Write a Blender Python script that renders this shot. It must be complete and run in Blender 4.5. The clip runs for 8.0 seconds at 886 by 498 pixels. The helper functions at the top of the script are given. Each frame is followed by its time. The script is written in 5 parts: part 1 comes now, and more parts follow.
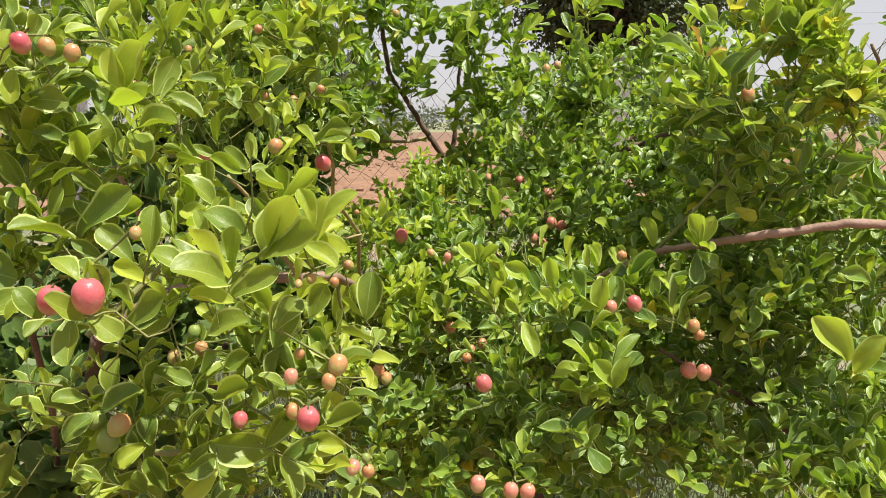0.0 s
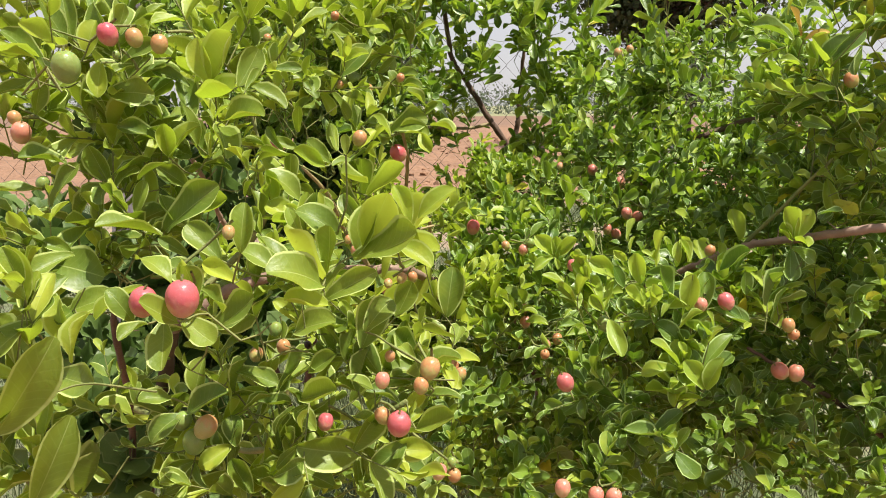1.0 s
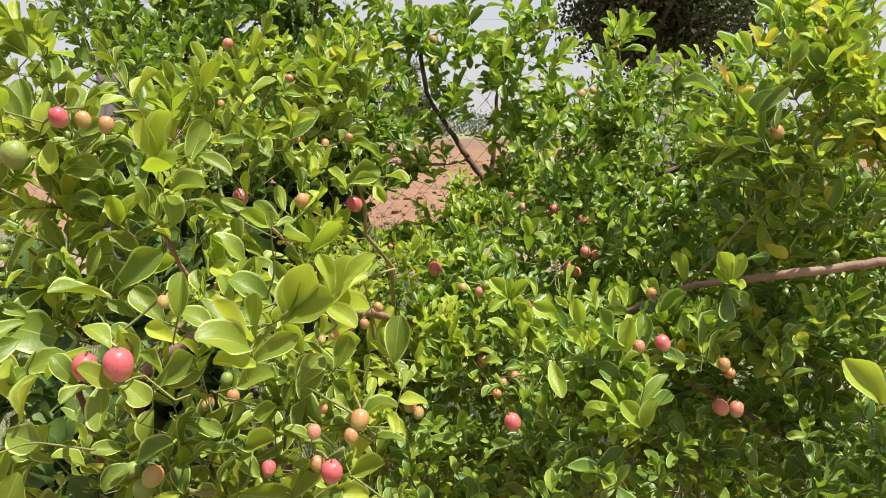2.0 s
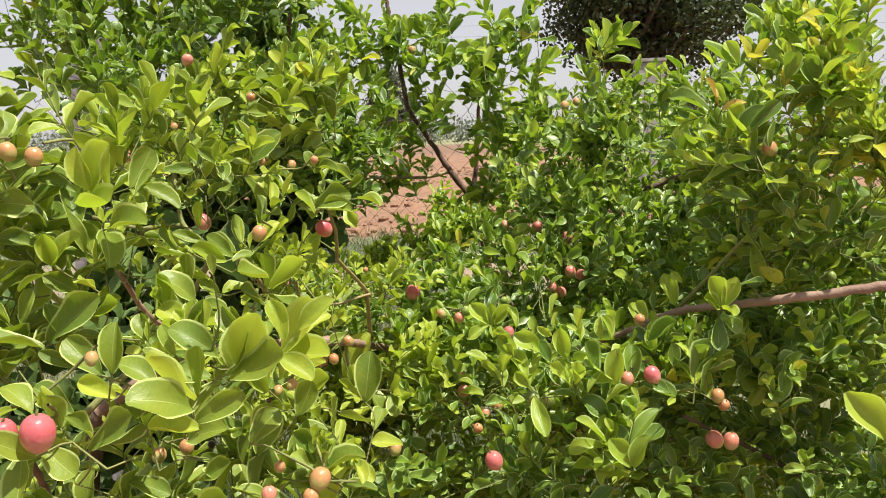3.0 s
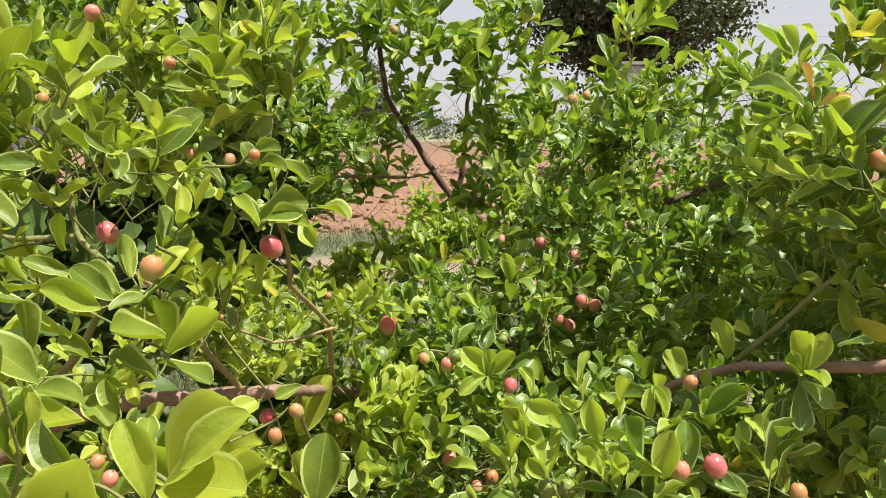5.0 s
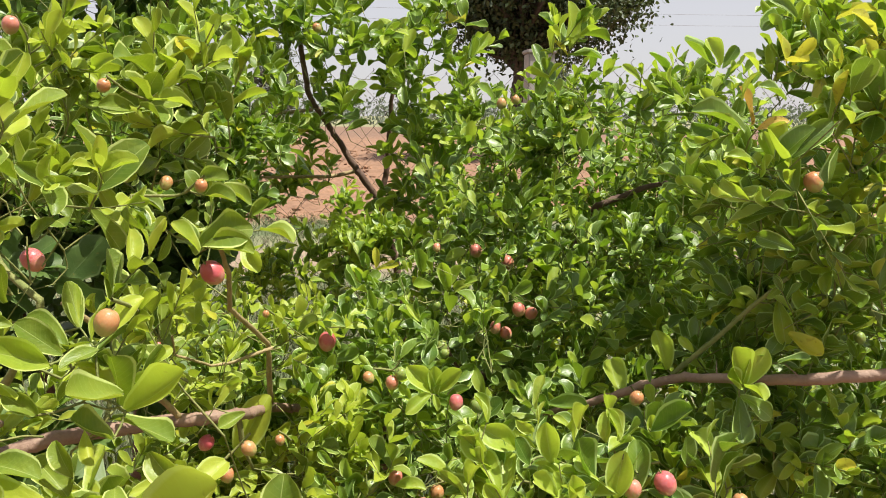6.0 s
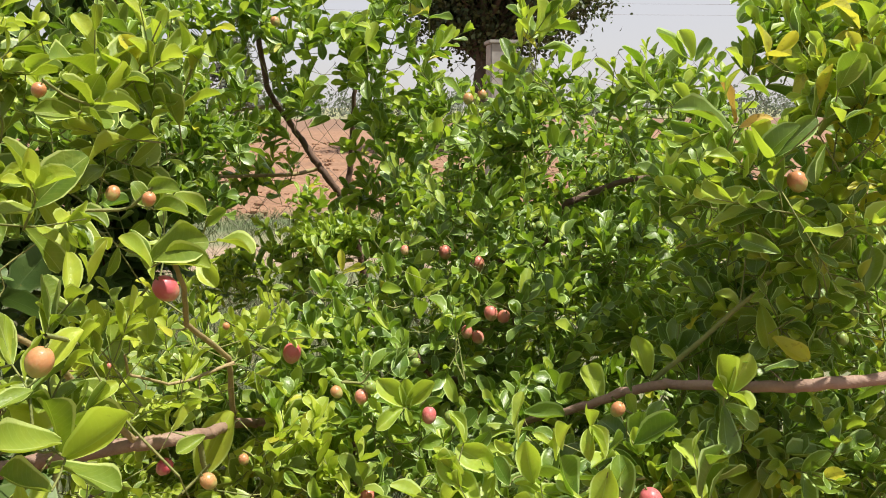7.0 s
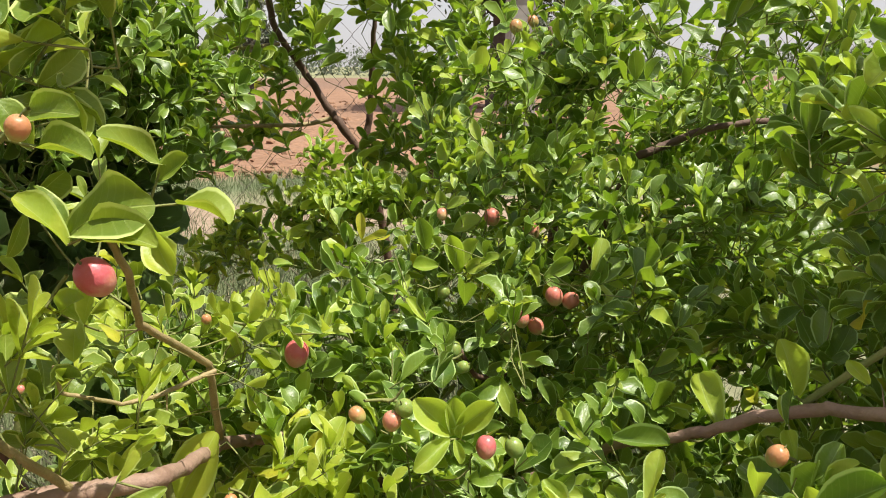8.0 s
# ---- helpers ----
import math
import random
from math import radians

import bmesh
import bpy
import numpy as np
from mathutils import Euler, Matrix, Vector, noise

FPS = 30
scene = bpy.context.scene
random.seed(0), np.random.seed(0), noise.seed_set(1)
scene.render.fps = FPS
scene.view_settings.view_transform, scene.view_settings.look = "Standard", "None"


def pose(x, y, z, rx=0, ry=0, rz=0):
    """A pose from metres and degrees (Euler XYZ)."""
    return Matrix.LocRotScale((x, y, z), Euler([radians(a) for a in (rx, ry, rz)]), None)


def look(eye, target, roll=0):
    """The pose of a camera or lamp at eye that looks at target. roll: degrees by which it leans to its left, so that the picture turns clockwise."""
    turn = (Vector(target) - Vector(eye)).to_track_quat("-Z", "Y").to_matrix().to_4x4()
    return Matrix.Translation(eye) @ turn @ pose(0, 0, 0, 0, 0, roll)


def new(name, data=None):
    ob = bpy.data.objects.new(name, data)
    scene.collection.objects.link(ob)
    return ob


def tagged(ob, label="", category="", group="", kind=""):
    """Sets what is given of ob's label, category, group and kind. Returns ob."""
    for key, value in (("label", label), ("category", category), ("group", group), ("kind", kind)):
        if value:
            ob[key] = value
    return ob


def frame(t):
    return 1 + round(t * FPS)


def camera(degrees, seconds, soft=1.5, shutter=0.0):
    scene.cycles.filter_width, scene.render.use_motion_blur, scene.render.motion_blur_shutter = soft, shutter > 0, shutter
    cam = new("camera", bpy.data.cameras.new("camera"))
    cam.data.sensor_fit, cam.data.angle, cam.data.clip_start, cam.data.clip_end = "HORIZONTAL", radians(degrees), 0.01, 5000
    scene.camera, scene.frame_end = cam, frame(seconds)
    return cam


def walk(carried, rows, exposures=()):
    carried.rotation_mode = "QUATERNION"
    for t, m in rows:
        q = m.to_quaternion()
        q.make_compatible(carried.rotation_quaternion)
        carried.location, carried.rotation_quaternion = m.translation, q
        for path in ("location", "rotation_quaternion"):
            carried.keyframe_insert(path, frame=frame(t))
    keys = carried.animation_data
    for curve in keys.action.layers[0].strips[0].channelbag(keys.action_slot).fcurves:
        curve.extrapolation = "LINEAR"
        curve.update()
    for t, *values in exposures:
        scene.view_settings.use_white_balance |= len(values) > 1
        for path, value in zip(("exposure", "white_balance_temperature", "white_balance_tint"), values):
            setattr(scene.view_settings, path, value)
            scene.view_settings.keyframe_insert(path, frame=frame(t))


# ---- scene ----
cam = camera(57.7, 8.0, soft=1.0)
METRES, EYE, TILT, LEAN, TURN = 0.8, 1.4, -9.0, 0.0, 0.0
ROWS = [
    (0.0, 0.0, 0.0, 0.0, -0.0, 0.0, -0.0),
    (0.5, -0.0323, 0.0463, -0.0091, 1.83, -0.57, -0.1),
    (1.0, -0.0438, 0.0362, 0.0125, 3.44, -1.12, -0.23),
    (1.5, -0.0206, 0.0038, 0.0329, 3.83, -0.41, -0.1),
    (2.0, 0.0301, -0.0181, 0.0492, 3.48, 0.43, 0.49),
    (3.5, 0.0487, 0.1482, 0.0953, 2.34, 0.96, 1.09),
    (4.0, 0.0548, 0.2641, 0.1016, 2.17, 1.16, 0.15),
    (5.5, -0.0095, 0.3529, 0.1308, -1.2, 0.15, -0.99),
    (6.0, -0.0237, 0.3594, 0.1584, -5.55, -0.41, 0.3),
    (6.5, -0.0337, 0.3637, 0.1711, -7.21, -0.88, 1.16),
    (7.0, -0.0238, 0.4067, 0.1753, -8.05, -1.06, 1.34),
    (7.5, -0.0339, 0.5395, 0.1772, -7.5, -1.88, 0.85),
    (8.0, -0.0246, 0.688, 0.1757, -6.92, -3.87, 1.25),
]
walk(cam, [(t, pose(0, 0, EYE, TILT, LEAN, TURN) @ pose(METRES * x, METRES * y, METRES * z, 90 + pitch, roll, yaw)) for t, x, y, z, yaw, pitch, roll in ROWS], [(0.0, 0.8)])

# ---- light ----
SUN_TO = Vector((0.34, -0.19, 0.91)).normalized()
world = bpy.data.worlds.new("sky")
scene.world = world
world.use_nodes = True
wn = world.node_tree
sky = wn.nodes.new("ShaderNodeTexSky")
sky.sky_type, sky.sun_disc = "NISHITA", False
sky.sun_elevation = math.asin(SUN_TO.z)
sky.sun_rotation = math.atan2(SUN_TO.x, SUN_TO.y)
sky.altitude, sky.air_density, sky.dust_density, sky.ozone_density = 200, 1.0, 1.6, 1.0
veil = wn.nodes.new("ShaderNodeMix")
veil.data_type = "RGBA"
veil.inputs[0].default_value = 0.85
veil.inputs[7].default_value = (3.15, 3.0, 3.1, 1)
wn.links.new(sky.outputs[0], veil.inputs[6])
wn.links.new(veil.outputs[2], wn.nodes["Background"].inputs[0])
wn.nodes["Background"].inputs[1].default_value = 0.125
sun = new("sun", bpy.data.lights.new("sun", "SUN"))
sun.data.energy, sun.data.angle, sun.data.color = 5.0, radians(0.6), (1.0, 0.95, 0.86)
sun.matrix_world = look((0, 0, 20), Vector((0, 0, 20)) - SUN_TO)


# ---- materials ----
def material(name):
    m = bpy.data.materials.new(name)
    m.use_nodes = True
    nt = m.node_tree
    return m, nt, nt.nodes["Principled BSDF"]


def node(nt, kind, **values):
    n = nt.nodes.new("ShaderNode" + kind)
    for key, value in values.items():
        n.inputs[key.replace("_", " ")].default_value = value
    return n


def ramp(nt, source, *stops):
    r = nt.nodes.new("ShaderNodeValToRGB")
    while len(r.color_ramp.elements) < len(stops):
        r.color_ramp.elements.new(0.5)
    for e, (at, c) in zip(r.color_ramp.elements, stops):
        e.position, e.color = at, (*c, 1)
    nt.links.new(source, r.inputs[0])
    return r.outputs[0]


def blend(nt, factor, a, b, mode="MIX"):
    m = nt.nodes.new("ShaderNodeMix")
    m.data_type, m.blend_type = "RGBA", mode
    for slot, v in ((0, factor), (6, a), (7, b)):
        if isinstance(v, bpy.types.NodeSocket):
            nt.links.new(v, m.inputs[slot])
        else:
            m.inputs[slot].default_value = v if slot == 0 else (*v, 1)
    return m.outputs[2]


def maths(nt, op, a, b=0.0, c=0.0):
    m = nt.nodes.new("ShaderNodeMath")
    m.operation = op
    for slot, v in enumerate((a, b, c)):
        if isinstance(v, bpy.types.NodeSocket):
            nt.links.new(v, m.inputs[slot])
        else:
            m.inputs[slot].default_value = v
    return m.outputs[0]


def noise_of(nt, scale, detail=4.0, coords="Object"):
    tc = nt.nodes.new("ShaderNodeTexCoord")
    n = node(nt, "TexNoise", Scale=scale, Detail=detail)
    nt.links.new(tc.outputs[coords], n.inputs["Vector"])
    return n.outputs[0]


def bumped(nt, bsdf, height, strength, distance):
    b = node(nt, "Bump", Strength=strength, Distance=distance)
    nt.links.new(height, b.inputs["Height"])
    nt.links.new(b.outputs[0], bsdf.inputs["Normal"])
    return b.outputs[0]


def leaf_material(name, low, high, rim, through_low, through_high, rough=0.34, mix=0.3, spots=0.0, shine_level=0.5):
    """A waxy leaf: thin pale midrib and margin, faint side veins, light shining through."""
    m, nt, bsdf = material(name)
    uv = nt.nodes.new("ShaderNodeUVMap")
    uv.uv_map = "leaf"
    sep = nt.nodes.new("ShaderNodeSeparateXYZ")
    nt.links.new(uv.outputs[0], sep.inputs[0])
    along, across = sep.outputs[0], maths(nt, "ABSOLUTE", maths(nt, "SUBTRACT", sep.outputs[1], 0.5))
    island = nt.nodes.new("ShaderNodeNewGeometry").outputs["Random Per Island"]
    info = nt.nodes.new("ShaderNodeObjectInfo").outputs["Random"]
    chance = maths(nt, "FRACT", maths(nt, "ADD", island, info))
    place = nt.nodes.new("ShaderNodeCombineXYZ")
    nt.links.new(along, place.inputs[0])
    nt.links.new(maths(nt, "MULTIPLY", sep.outputs[1], 0.5), place.inputs[1])
    nt.links.new(maths(nt, "MULTIPLY", chance, 90.0), place.inputs[2])

    def grain(scale, detail):
        n = node(nt, "TexNoise", Scale=scale, Detail=detail)
        nt.links.new(place.outputs[0], n.inputs["Vector"])
        return n.outputs[0]

    mid = [(a + b) / 2 for a, b in zip(low, high)]
    base = ramp(nt, chance, (0.0, low), (0.55, mid), (0.9, high), (1.0, [c * 1.25 for c in high]))
    mottle = grain(16.0, 3.0)
    base = blend(nt, maths(nt, "MULTIPLY", mottle, 0.3), base, [c * 1.6 for c in high])
    blotch = ramp(nt, grain(2.6, 3.0), (0.42, (0, 0, 0)), (0.68, (1, 1, 1)))
    base = blend(nt, maths(nt, "MULTIPLY", blotch, 0.35), base, [high[0] * 1.55, high[1] * 1.25, high[2]])
    vein = maths(nt, "SINE", maths(nt, "MULTIPLY_ADD", across, -26.0, maths(nt, "MULTIPLY", along, 60.0)))
    vein = maths(nt, "GREATER_THAN", vein, 0.9)

    def fade(source, lo, hi):
        mr = nt.nodes.new("ShaderNodeMapRange")
        mr.inputs[1].default_value, mr.inputs[2].default_value = lo, hi
        nt.links.new(source, mr.inputs[0])
        return mr.outputs[0]

    rib = fade(across, 0.022, 0.006)
    lines = maths(nt, "MAXIMUM", maths(nt, "MULTIPLY", rib, 0.4), maths(nt, "MULTIPLY", vein, 0.06))
    # pale margin: its own tone, brightened further for light caught on the edge
    lines = maths(nt, "MAXIMUM", lines, maths(nt, "MULTIPLY", fade(across, 0.428, 0.456), 0.85))
    colour = blend(nt, lines, base, rim)
    shine = ramp(nt, chance, (0.0, through_low), (1.0, through_high))
    if spots:
        blot = ramp(nt, grain(9.0, 2.0), (0.6, (0, 0, 0)), (0.66, (1, 1, 1)))
        colour = blend(nt, maths(nt, "MULTIPLY", blot, spots), colour, (0.16, 0.07, 0.02))
        shine = blend(nt, maths(nt, "MULTIPLY", blot, spots), shine, (0.12, 0.05, 0.01))
    else:
        nick = ramp(nt, grain(11.0, 2.0), (0.70, (0, 0, 0)), (0.75, (1, 1, 1)))
        colour = blend(nt, maths(nt, "MULTIPLY", nick, 0.45), colour, (0.2, 0.17, 0.04))
    nt.links.new(colour, bsdf.inputs["Base Color"])
    bsdf.inputs["Specular IOR Level"].default_value = shine_level
    nt.links.new(maths(nt, "MULTIPLY_ADD", mottle, 0.3, rough - 0.12), bsdf.inputs["Roughness"])
    height = maths(nt, "ADD", maths(nt, "MULTIPLY", grain(5.0, 2.0), 2.0), maths(nt, "SUBTRACT", mottle, maths(nt, "MULTIPLY_ADD", vein, 0.4, rib)))
    bumped(nt, bsdf, height, 0.35, 0.0008)
    back = node(nt, "BsdfTranslucent")
    nt.links.new(shine, back.inputs[0])
    both = nt.nodes.new("ShaderNodeMixShader")
    both.inputs[0].default_value = mix
    nt.links.new(bsdf.outputs[0], both.inputs[1])
    nt.links.new(back.outputs[0], both.inputs[2])
    nt.links.new(both.outputs[0], nt.nodes["Material Output"].inputs[0])
    return m


LEAF_OLD = leaf_material("leaf_green", (0.056, 0.112, 0.014), (0.168, 0.230, 0.030), (0.56, 0.65, 0.22),
                         (0.28, 0.42, 0.015), (0.46, 0.58, 0.03), 0.42, 0.27, 0.0, 0.4)
LEAF_DEEP = leaf_material("leaf_deep_green", (0.041, 0.094, 0.013), (0.130, 0.205, 0.025), (0.50, 0.66, 0.24),
                          (0.21, 0.40, 0.015), (0.38, 0.56, 0.03), 0.36, 0.27, 0.0, 0.55)
LEAF_YOUNG = leaf_material("leaf_young", (0.205, 0.29, 0.028), (0.345, 0.41, 0.048), (0.56, 0.66, 0.2),
                           (0.42, 0.59, 0.03), (0.56, 0.68, 0.06), 0.42, 0.40, 0.0, 0.4)
LEAF_LIME = leaf_material("leaf_young_lime", (0.18, 0.27, 0.03), (0.305, 0.39, 0.05), (0.53, 0.66, 0.22),
                          (0.40, 0.58, 0.03), (0.53, 0.67, 0.05), 0.40, 0.38, 0.0, 0.45)
LEAF_YELLOW = leaf_material("leaf_yellowing", (0.33, 0.39, 0.03), (0.46, 0.45, 0.04), (0.56, 0.54, 0.12),
                            (0.56, 0.58, 0.04), (0.66, 0.63, 0.06), 0.42, 0.42, 0.25)
LEAF_DRY = leaf_material("leaf_drying", (0.42, 0.30, 0.06), (0.52, 0.38, 0.10), (0.55, 0.42, 0.18),
                         (0.5, 0.30, 0.05), (0.6, 0.40, 0.08), 0.6, 0.3, 0.5, 0.2)
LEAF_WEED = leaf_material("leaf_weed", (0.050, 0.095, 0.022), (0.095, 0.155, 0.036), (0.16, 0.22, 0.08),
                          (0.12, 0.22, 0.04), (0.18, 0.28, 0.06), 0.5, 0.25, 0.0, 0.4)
# very dark green: the crown's shaded side is put into the colour
LEAF_TREE = leaf_material("leaf_tree", (0.018, 0.032, 0.012), (0.045, 0.07, 0.022), (0.06, 0.09, 0.03),
                          (0.05, 0.09, 0.012), (0.09, 0.14, 0.02), 0.5, 0.2)
# paled and greyed: the haze of distance is put into this leaf colour
LEAF_FAR_HAZED = leaf_material("leaf_far_hazed", (0.12, 0.15, 0.11), (0.17, 0.19, 0.15), (0.17, 0.19, 0.15),
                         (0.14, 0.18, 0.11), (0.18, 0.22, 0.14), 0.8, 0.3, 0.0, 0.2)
LEAVES = (LEAF_OLD, LEAF_YOUNG, LEAF_YELLOW, LEAF_DRY)
LEAVES_DEEP = (LEAF_DEEP, LEAF_LIME, LEAF_YELLOW, LEAF_DRY)


def bark_material(name, a, b, scale, rough=0.8):
    m, nt, bsdf = material(name)
    big, fine = noise_of(nt, scale), noise_of(nt, scale * 9)
    colour = ramp(nt, big, (0.3, a), (0.7, b))
    colour = blend(nt, maths(nt, "MULTIPLY", fine, 0.5), colour, [c * 0.45 for c in a])
    nt.links.new(colour, bsdf.inputs["Base Color"])
    bsdf.inputs["Roughness"].default_value = rough
    bumped(nt, bsdf, fine, 0.6, 0.002)
    return m


BARK = bark_material("bark_pinkish", (0.22, 0.13, 0.09), (0.37, 0.25, 0.18), 30, 0.7)
BARK_DARK = bark_material("bark_dark", (0.085, 0.045, 0.03), (0.17, 0.10, 0.065), 30, 0.75)
TWIG = bark_material("twig_green", (0.16, 0.20, 0.05), (0.28, 0.27, 0.09), 45, 0.8)
SHOOT_BARK = bark_material("shoot_olive_brown", (0.26, 0.21, 0.08), (0.42, 0.31, 0.15), 60, 0.6)
TRUNK = bark_material("tree_bark", (0.05, 0.04, 0.03), (0.12, 0.095, 0.07), 4, 0.95)
STRAW = bark_material("straw", (0.22, 0.19, 0.10), (0.36, 0.31, 0.18), 3, 0.85)


def fruit_material(name, top, bottom):
    m, nt, bsdf = material(name)
    tc = nt.nodes.new("ShaderNodeTexCoord")
    sep = nt.nodes.new("ShaderNodeSeparateXYZ")
    nt.links.new(tc.outputs["Object"], sep.inputs[0])
    wave = noise_of(nt, 2.2, 3.0)
    height = maths(nt, "ADD", maths(nt, "MULTIPLY", sep.outputs[2], 0.62), wave)
    colour = ramp(nt, height, (0.12, bottom), (0.62, top))
    info = nt.nodes.new("ShaderNodeObjectInfo").outputs["Random"]
    colour = blend(nt, maths(nt, "MULTIPLY", info, 0.3), colour, bottom)
    speck = ramp(nt, noise_of(nt, 26.0, 2.0), (0.62, (0, 0, 0)), (0.72, (1, 1, 1)))
    colour = blend(nt, maths(nt, "MULTIPLY", speck, 0.22), colour, (0.8, 0.62, 0.45))
    nt.links.new(colour, bsdf.inputs["Base Color"])
    bsdf.inputs["Roughness"].default_value = 0.36
    bsdf.inputs["Specular IOR Level"].default_value = 0.4
    bsdf.inputs["Subsurface Weight"].default_value = 0.25
    bsdf.inputs["Subsurface Radius"].default_value = (0.5, 0.22, 0.12)
    bsdf.inputs["Subsurface Scale"].default_value = 0.003
    bumped(nt, bsdf, wave, 0.08, 0.01)
    return m


FRUIT_SKINS = (fruit_material("fruit_green", (0.21, 0.27, 0.06), (0.19, 0.27, 0.07)),
               fruit_material("fruit_turning", (0.46, 0.20, 0.09), (0.35, 0.31, 0.10)),
               fruit_material("fruit_salmon", (0.55, 0.18, 0.14), (0.50, 0.35, 0.17)),
               fruit_material("fruit_pink", (0.49, 0.09, 0.11), (0.53, 0.24, 0.175)),
               fruit_material("fruit_black", (0.02, 0.012, 0.02), (0.05, 0.02, 0.03)))


def earth_material():
    """Red ploughed soil, paler sandy track, dry verge: by distance from the fence."""
    m, nt, bsdf = material("earth")
    tc = nt.nodes.new("ShaderNodeTexCoord")
    sep = nt.nodes.new("ShaderNodeSeparateXYZ")
    nt.links.new(tc.outputs["Object"], sep.inputs[0])
    big, fine, patch = noise_of(nt, 0.7, 5), noise_of(nt, 9.0, 6), noise_of(nt, 0.22, 3)
    red = ramp(nt, fine, (0.3, (0.16, 0.085, 0.046)), (0.7, (0.28, 0.155, 0.09)))
    red = blend(nt, maths(nt, "MULTIPLY", patch, 0.4), red, (0.24, 0.14, 0.085))
    red = blend(nt, ramp(nt, big, (0.45, (0, 0, 0)), (0.75, (0.6, 0.6, 0.6))), red, (0.13, 0.07, 0.04))
    sand = ramp(nt, fine, (0.3, (0.20, 0.145, 0.095)), (0.7, (0.29, 0.215, 0.15)))
    verge = ramp(nt, big, (0.38, (0.085, 0.115, 0.05)), (0.62, (0.19, 0.18, 0.10)))
    wob = maths(nt, "MULTIPLY_ADD", big, 1.6, maths(nt, "ADD", sep.outputs[1], -0.8))
    def band(lo, hi):
        mr = nt.nodes.new("ShaderNodeMapRange")
        mr.inputs[1].default_value, mr.inputs[2].default_value = lo, hi
        nt.links.new(wob, mr.inputs[0])
        return mr.outputs[0]
    near = blend(nt, band(1.7, 2.4), ramp(nt, fine, (0.3, (0.14, 0.075, 0.045)), (0.7, (0.27, 0.16, 0.10))), verge)
    c = blend(nt, band(7.4, 7.9), near, sand)
    c = blend(nt, band(9.0, 9.5), c, verge)
    c = blend(nt, band(11.2, 12.0), c, red)
    # far band darkened: a low bank's shade line, painted as colour only
    c = blend(nt, band(50.0, 62.0), c, (0.165, 0.095, 0.06))
    c = blend(nt, band(105.0, 115.0), c, (0.20, 0.20, 0.10))
    nt.links.new(c, bsdf.inputs["Base Color"])
    bsdf.inputs["Roughness"].default_value = 0.95
    bumped(nt, bsdf, fine, 0.9, 0.04)
    return m


EARTH = earth_material()


def plain(name, a, b, scale, rough, metal=0.0, relief=0.3, depth=0.003):
    m, nt, bsdf = material(name)
    n = noise_of(nt, scale, 6)
    nt.links.new(ramp(nt, n, (0.3, a), (0.7, b)), bsdf.inputs["Base Color"])
    bsdf.inputs["Roughness"].default_value, bsdf.inputs["Metallic"].default_value = rough, metal
    bumped(nt, bsdf, n, relief, depth)
    return m


WIRE = plain("rusty_wire", (0.09, 0.06, 0.045), (0.2, 0.17, 0.15), 60, 0.6, 0.55)
STONE = plain("stone_post", (0.14, 0.13, 0.135), (0.27, 0.25, 0.25), 14, 0.9, 0, 0.7, 0.01)
CONCRETE = plain("concrete", (0.24, 0.225, 0.205), (0.35, 0.33, 0.30), 5, 0.9)
CABLE = plain("cable", (0.2, 0.2, 0.21), (0.3, 0.3, 0.31), 3, 0.6)


# ---- mesh helpers ----
def quads(name, verts, faces, mats, index=None, uv=None):
    """A smooth mesh from arrays of vertices and four-cornered faces."""
    verts, faces = np.asarray(verts, np.float32), np.asarray(faces, np.int32)
    me = bpy.data.meshes.new(name)
    me.vertices.add(len(verts))
    me.vertices.foreach_set("co", verts.ravel())
    me.loops.add(faces.size)
    me.loops.foreach_set("vertex_index", faces.ravel())
    me.polygons.add(len(faces))
    me.polygons.foreach_set("loop_start", np.arange(0, faces.size, 4, dtype=np.int32))
    me.polygons.foreach_set("use_smooth", np.ones(len(faces), bool))
    for m in mats:
        me.materials.append(m)
    if index is not None:
        me.polygons.foreach_set("material_index", np.asarray(index, np.int32))
    if uv is not None:
        layer = me.uv_layers.new(name="leaf")
        layer.data.foreach_set("uv", np.asarray(uv, np.float32)[faces.ravel()].ravel())
    me.update(calc_edges=True)
    return me


def child(name, me, parent, label=""):
    ob = new(name, me)
    ob.parent = parent
    if label:
        tagged(ob, label)
    return ob


def part(name, bm, mat, parent, label=""):
    me = bpy.data.meshes.new(name)
    bm.to_mesh(me)
    bm.free()
    me.materials.append(mat)
    return child(name, me, parent, label)


def tube(points, r0, r1, sides=6, lump=0.0, rng=None, closed=False):
    """Vertices and faces of a tapered, slightly knotty tube along the points."""
    pts = np.asarray(points, float)
    n = len(pts)
    tang = np.gradient(pts, axis=0)
    tang /= np.linalg.norm(tang, axis=1)[:, None] + 1e-9
    ref = np.array([0.31, 0.52, 0.79])
    a = np.cross(tang, ref)
    a /= np.linalg.norm(a, axis=1)[:, None] + 1e-9
    b = np.cross(tang, a)
    r = np.linspace(r0, r1, n)
    if lump and rng is not None:
        r = r * (1 + lump * rng.standard_normal(n))
    if closed:
        r[-1] *= 0.03
    ang = np.arange(sides) * 2 * np.pi / sides
    v = pts[:, None] + r[:, None, None] * (np.cos(ang)[None, :, None] * a[:, None] + np.sin(ang)[None, :, None] * b[:, None])
    i = np.arange(n - 1)[:, None] * sides
    j = np.arange(sides)[None]
    k = (j + 1) % sides
    f = np.stack([i + j, i + k, i + k + sides, i + j + sides], -1).reshape(-1, 4)
    return v.reshape(-1, 3), f


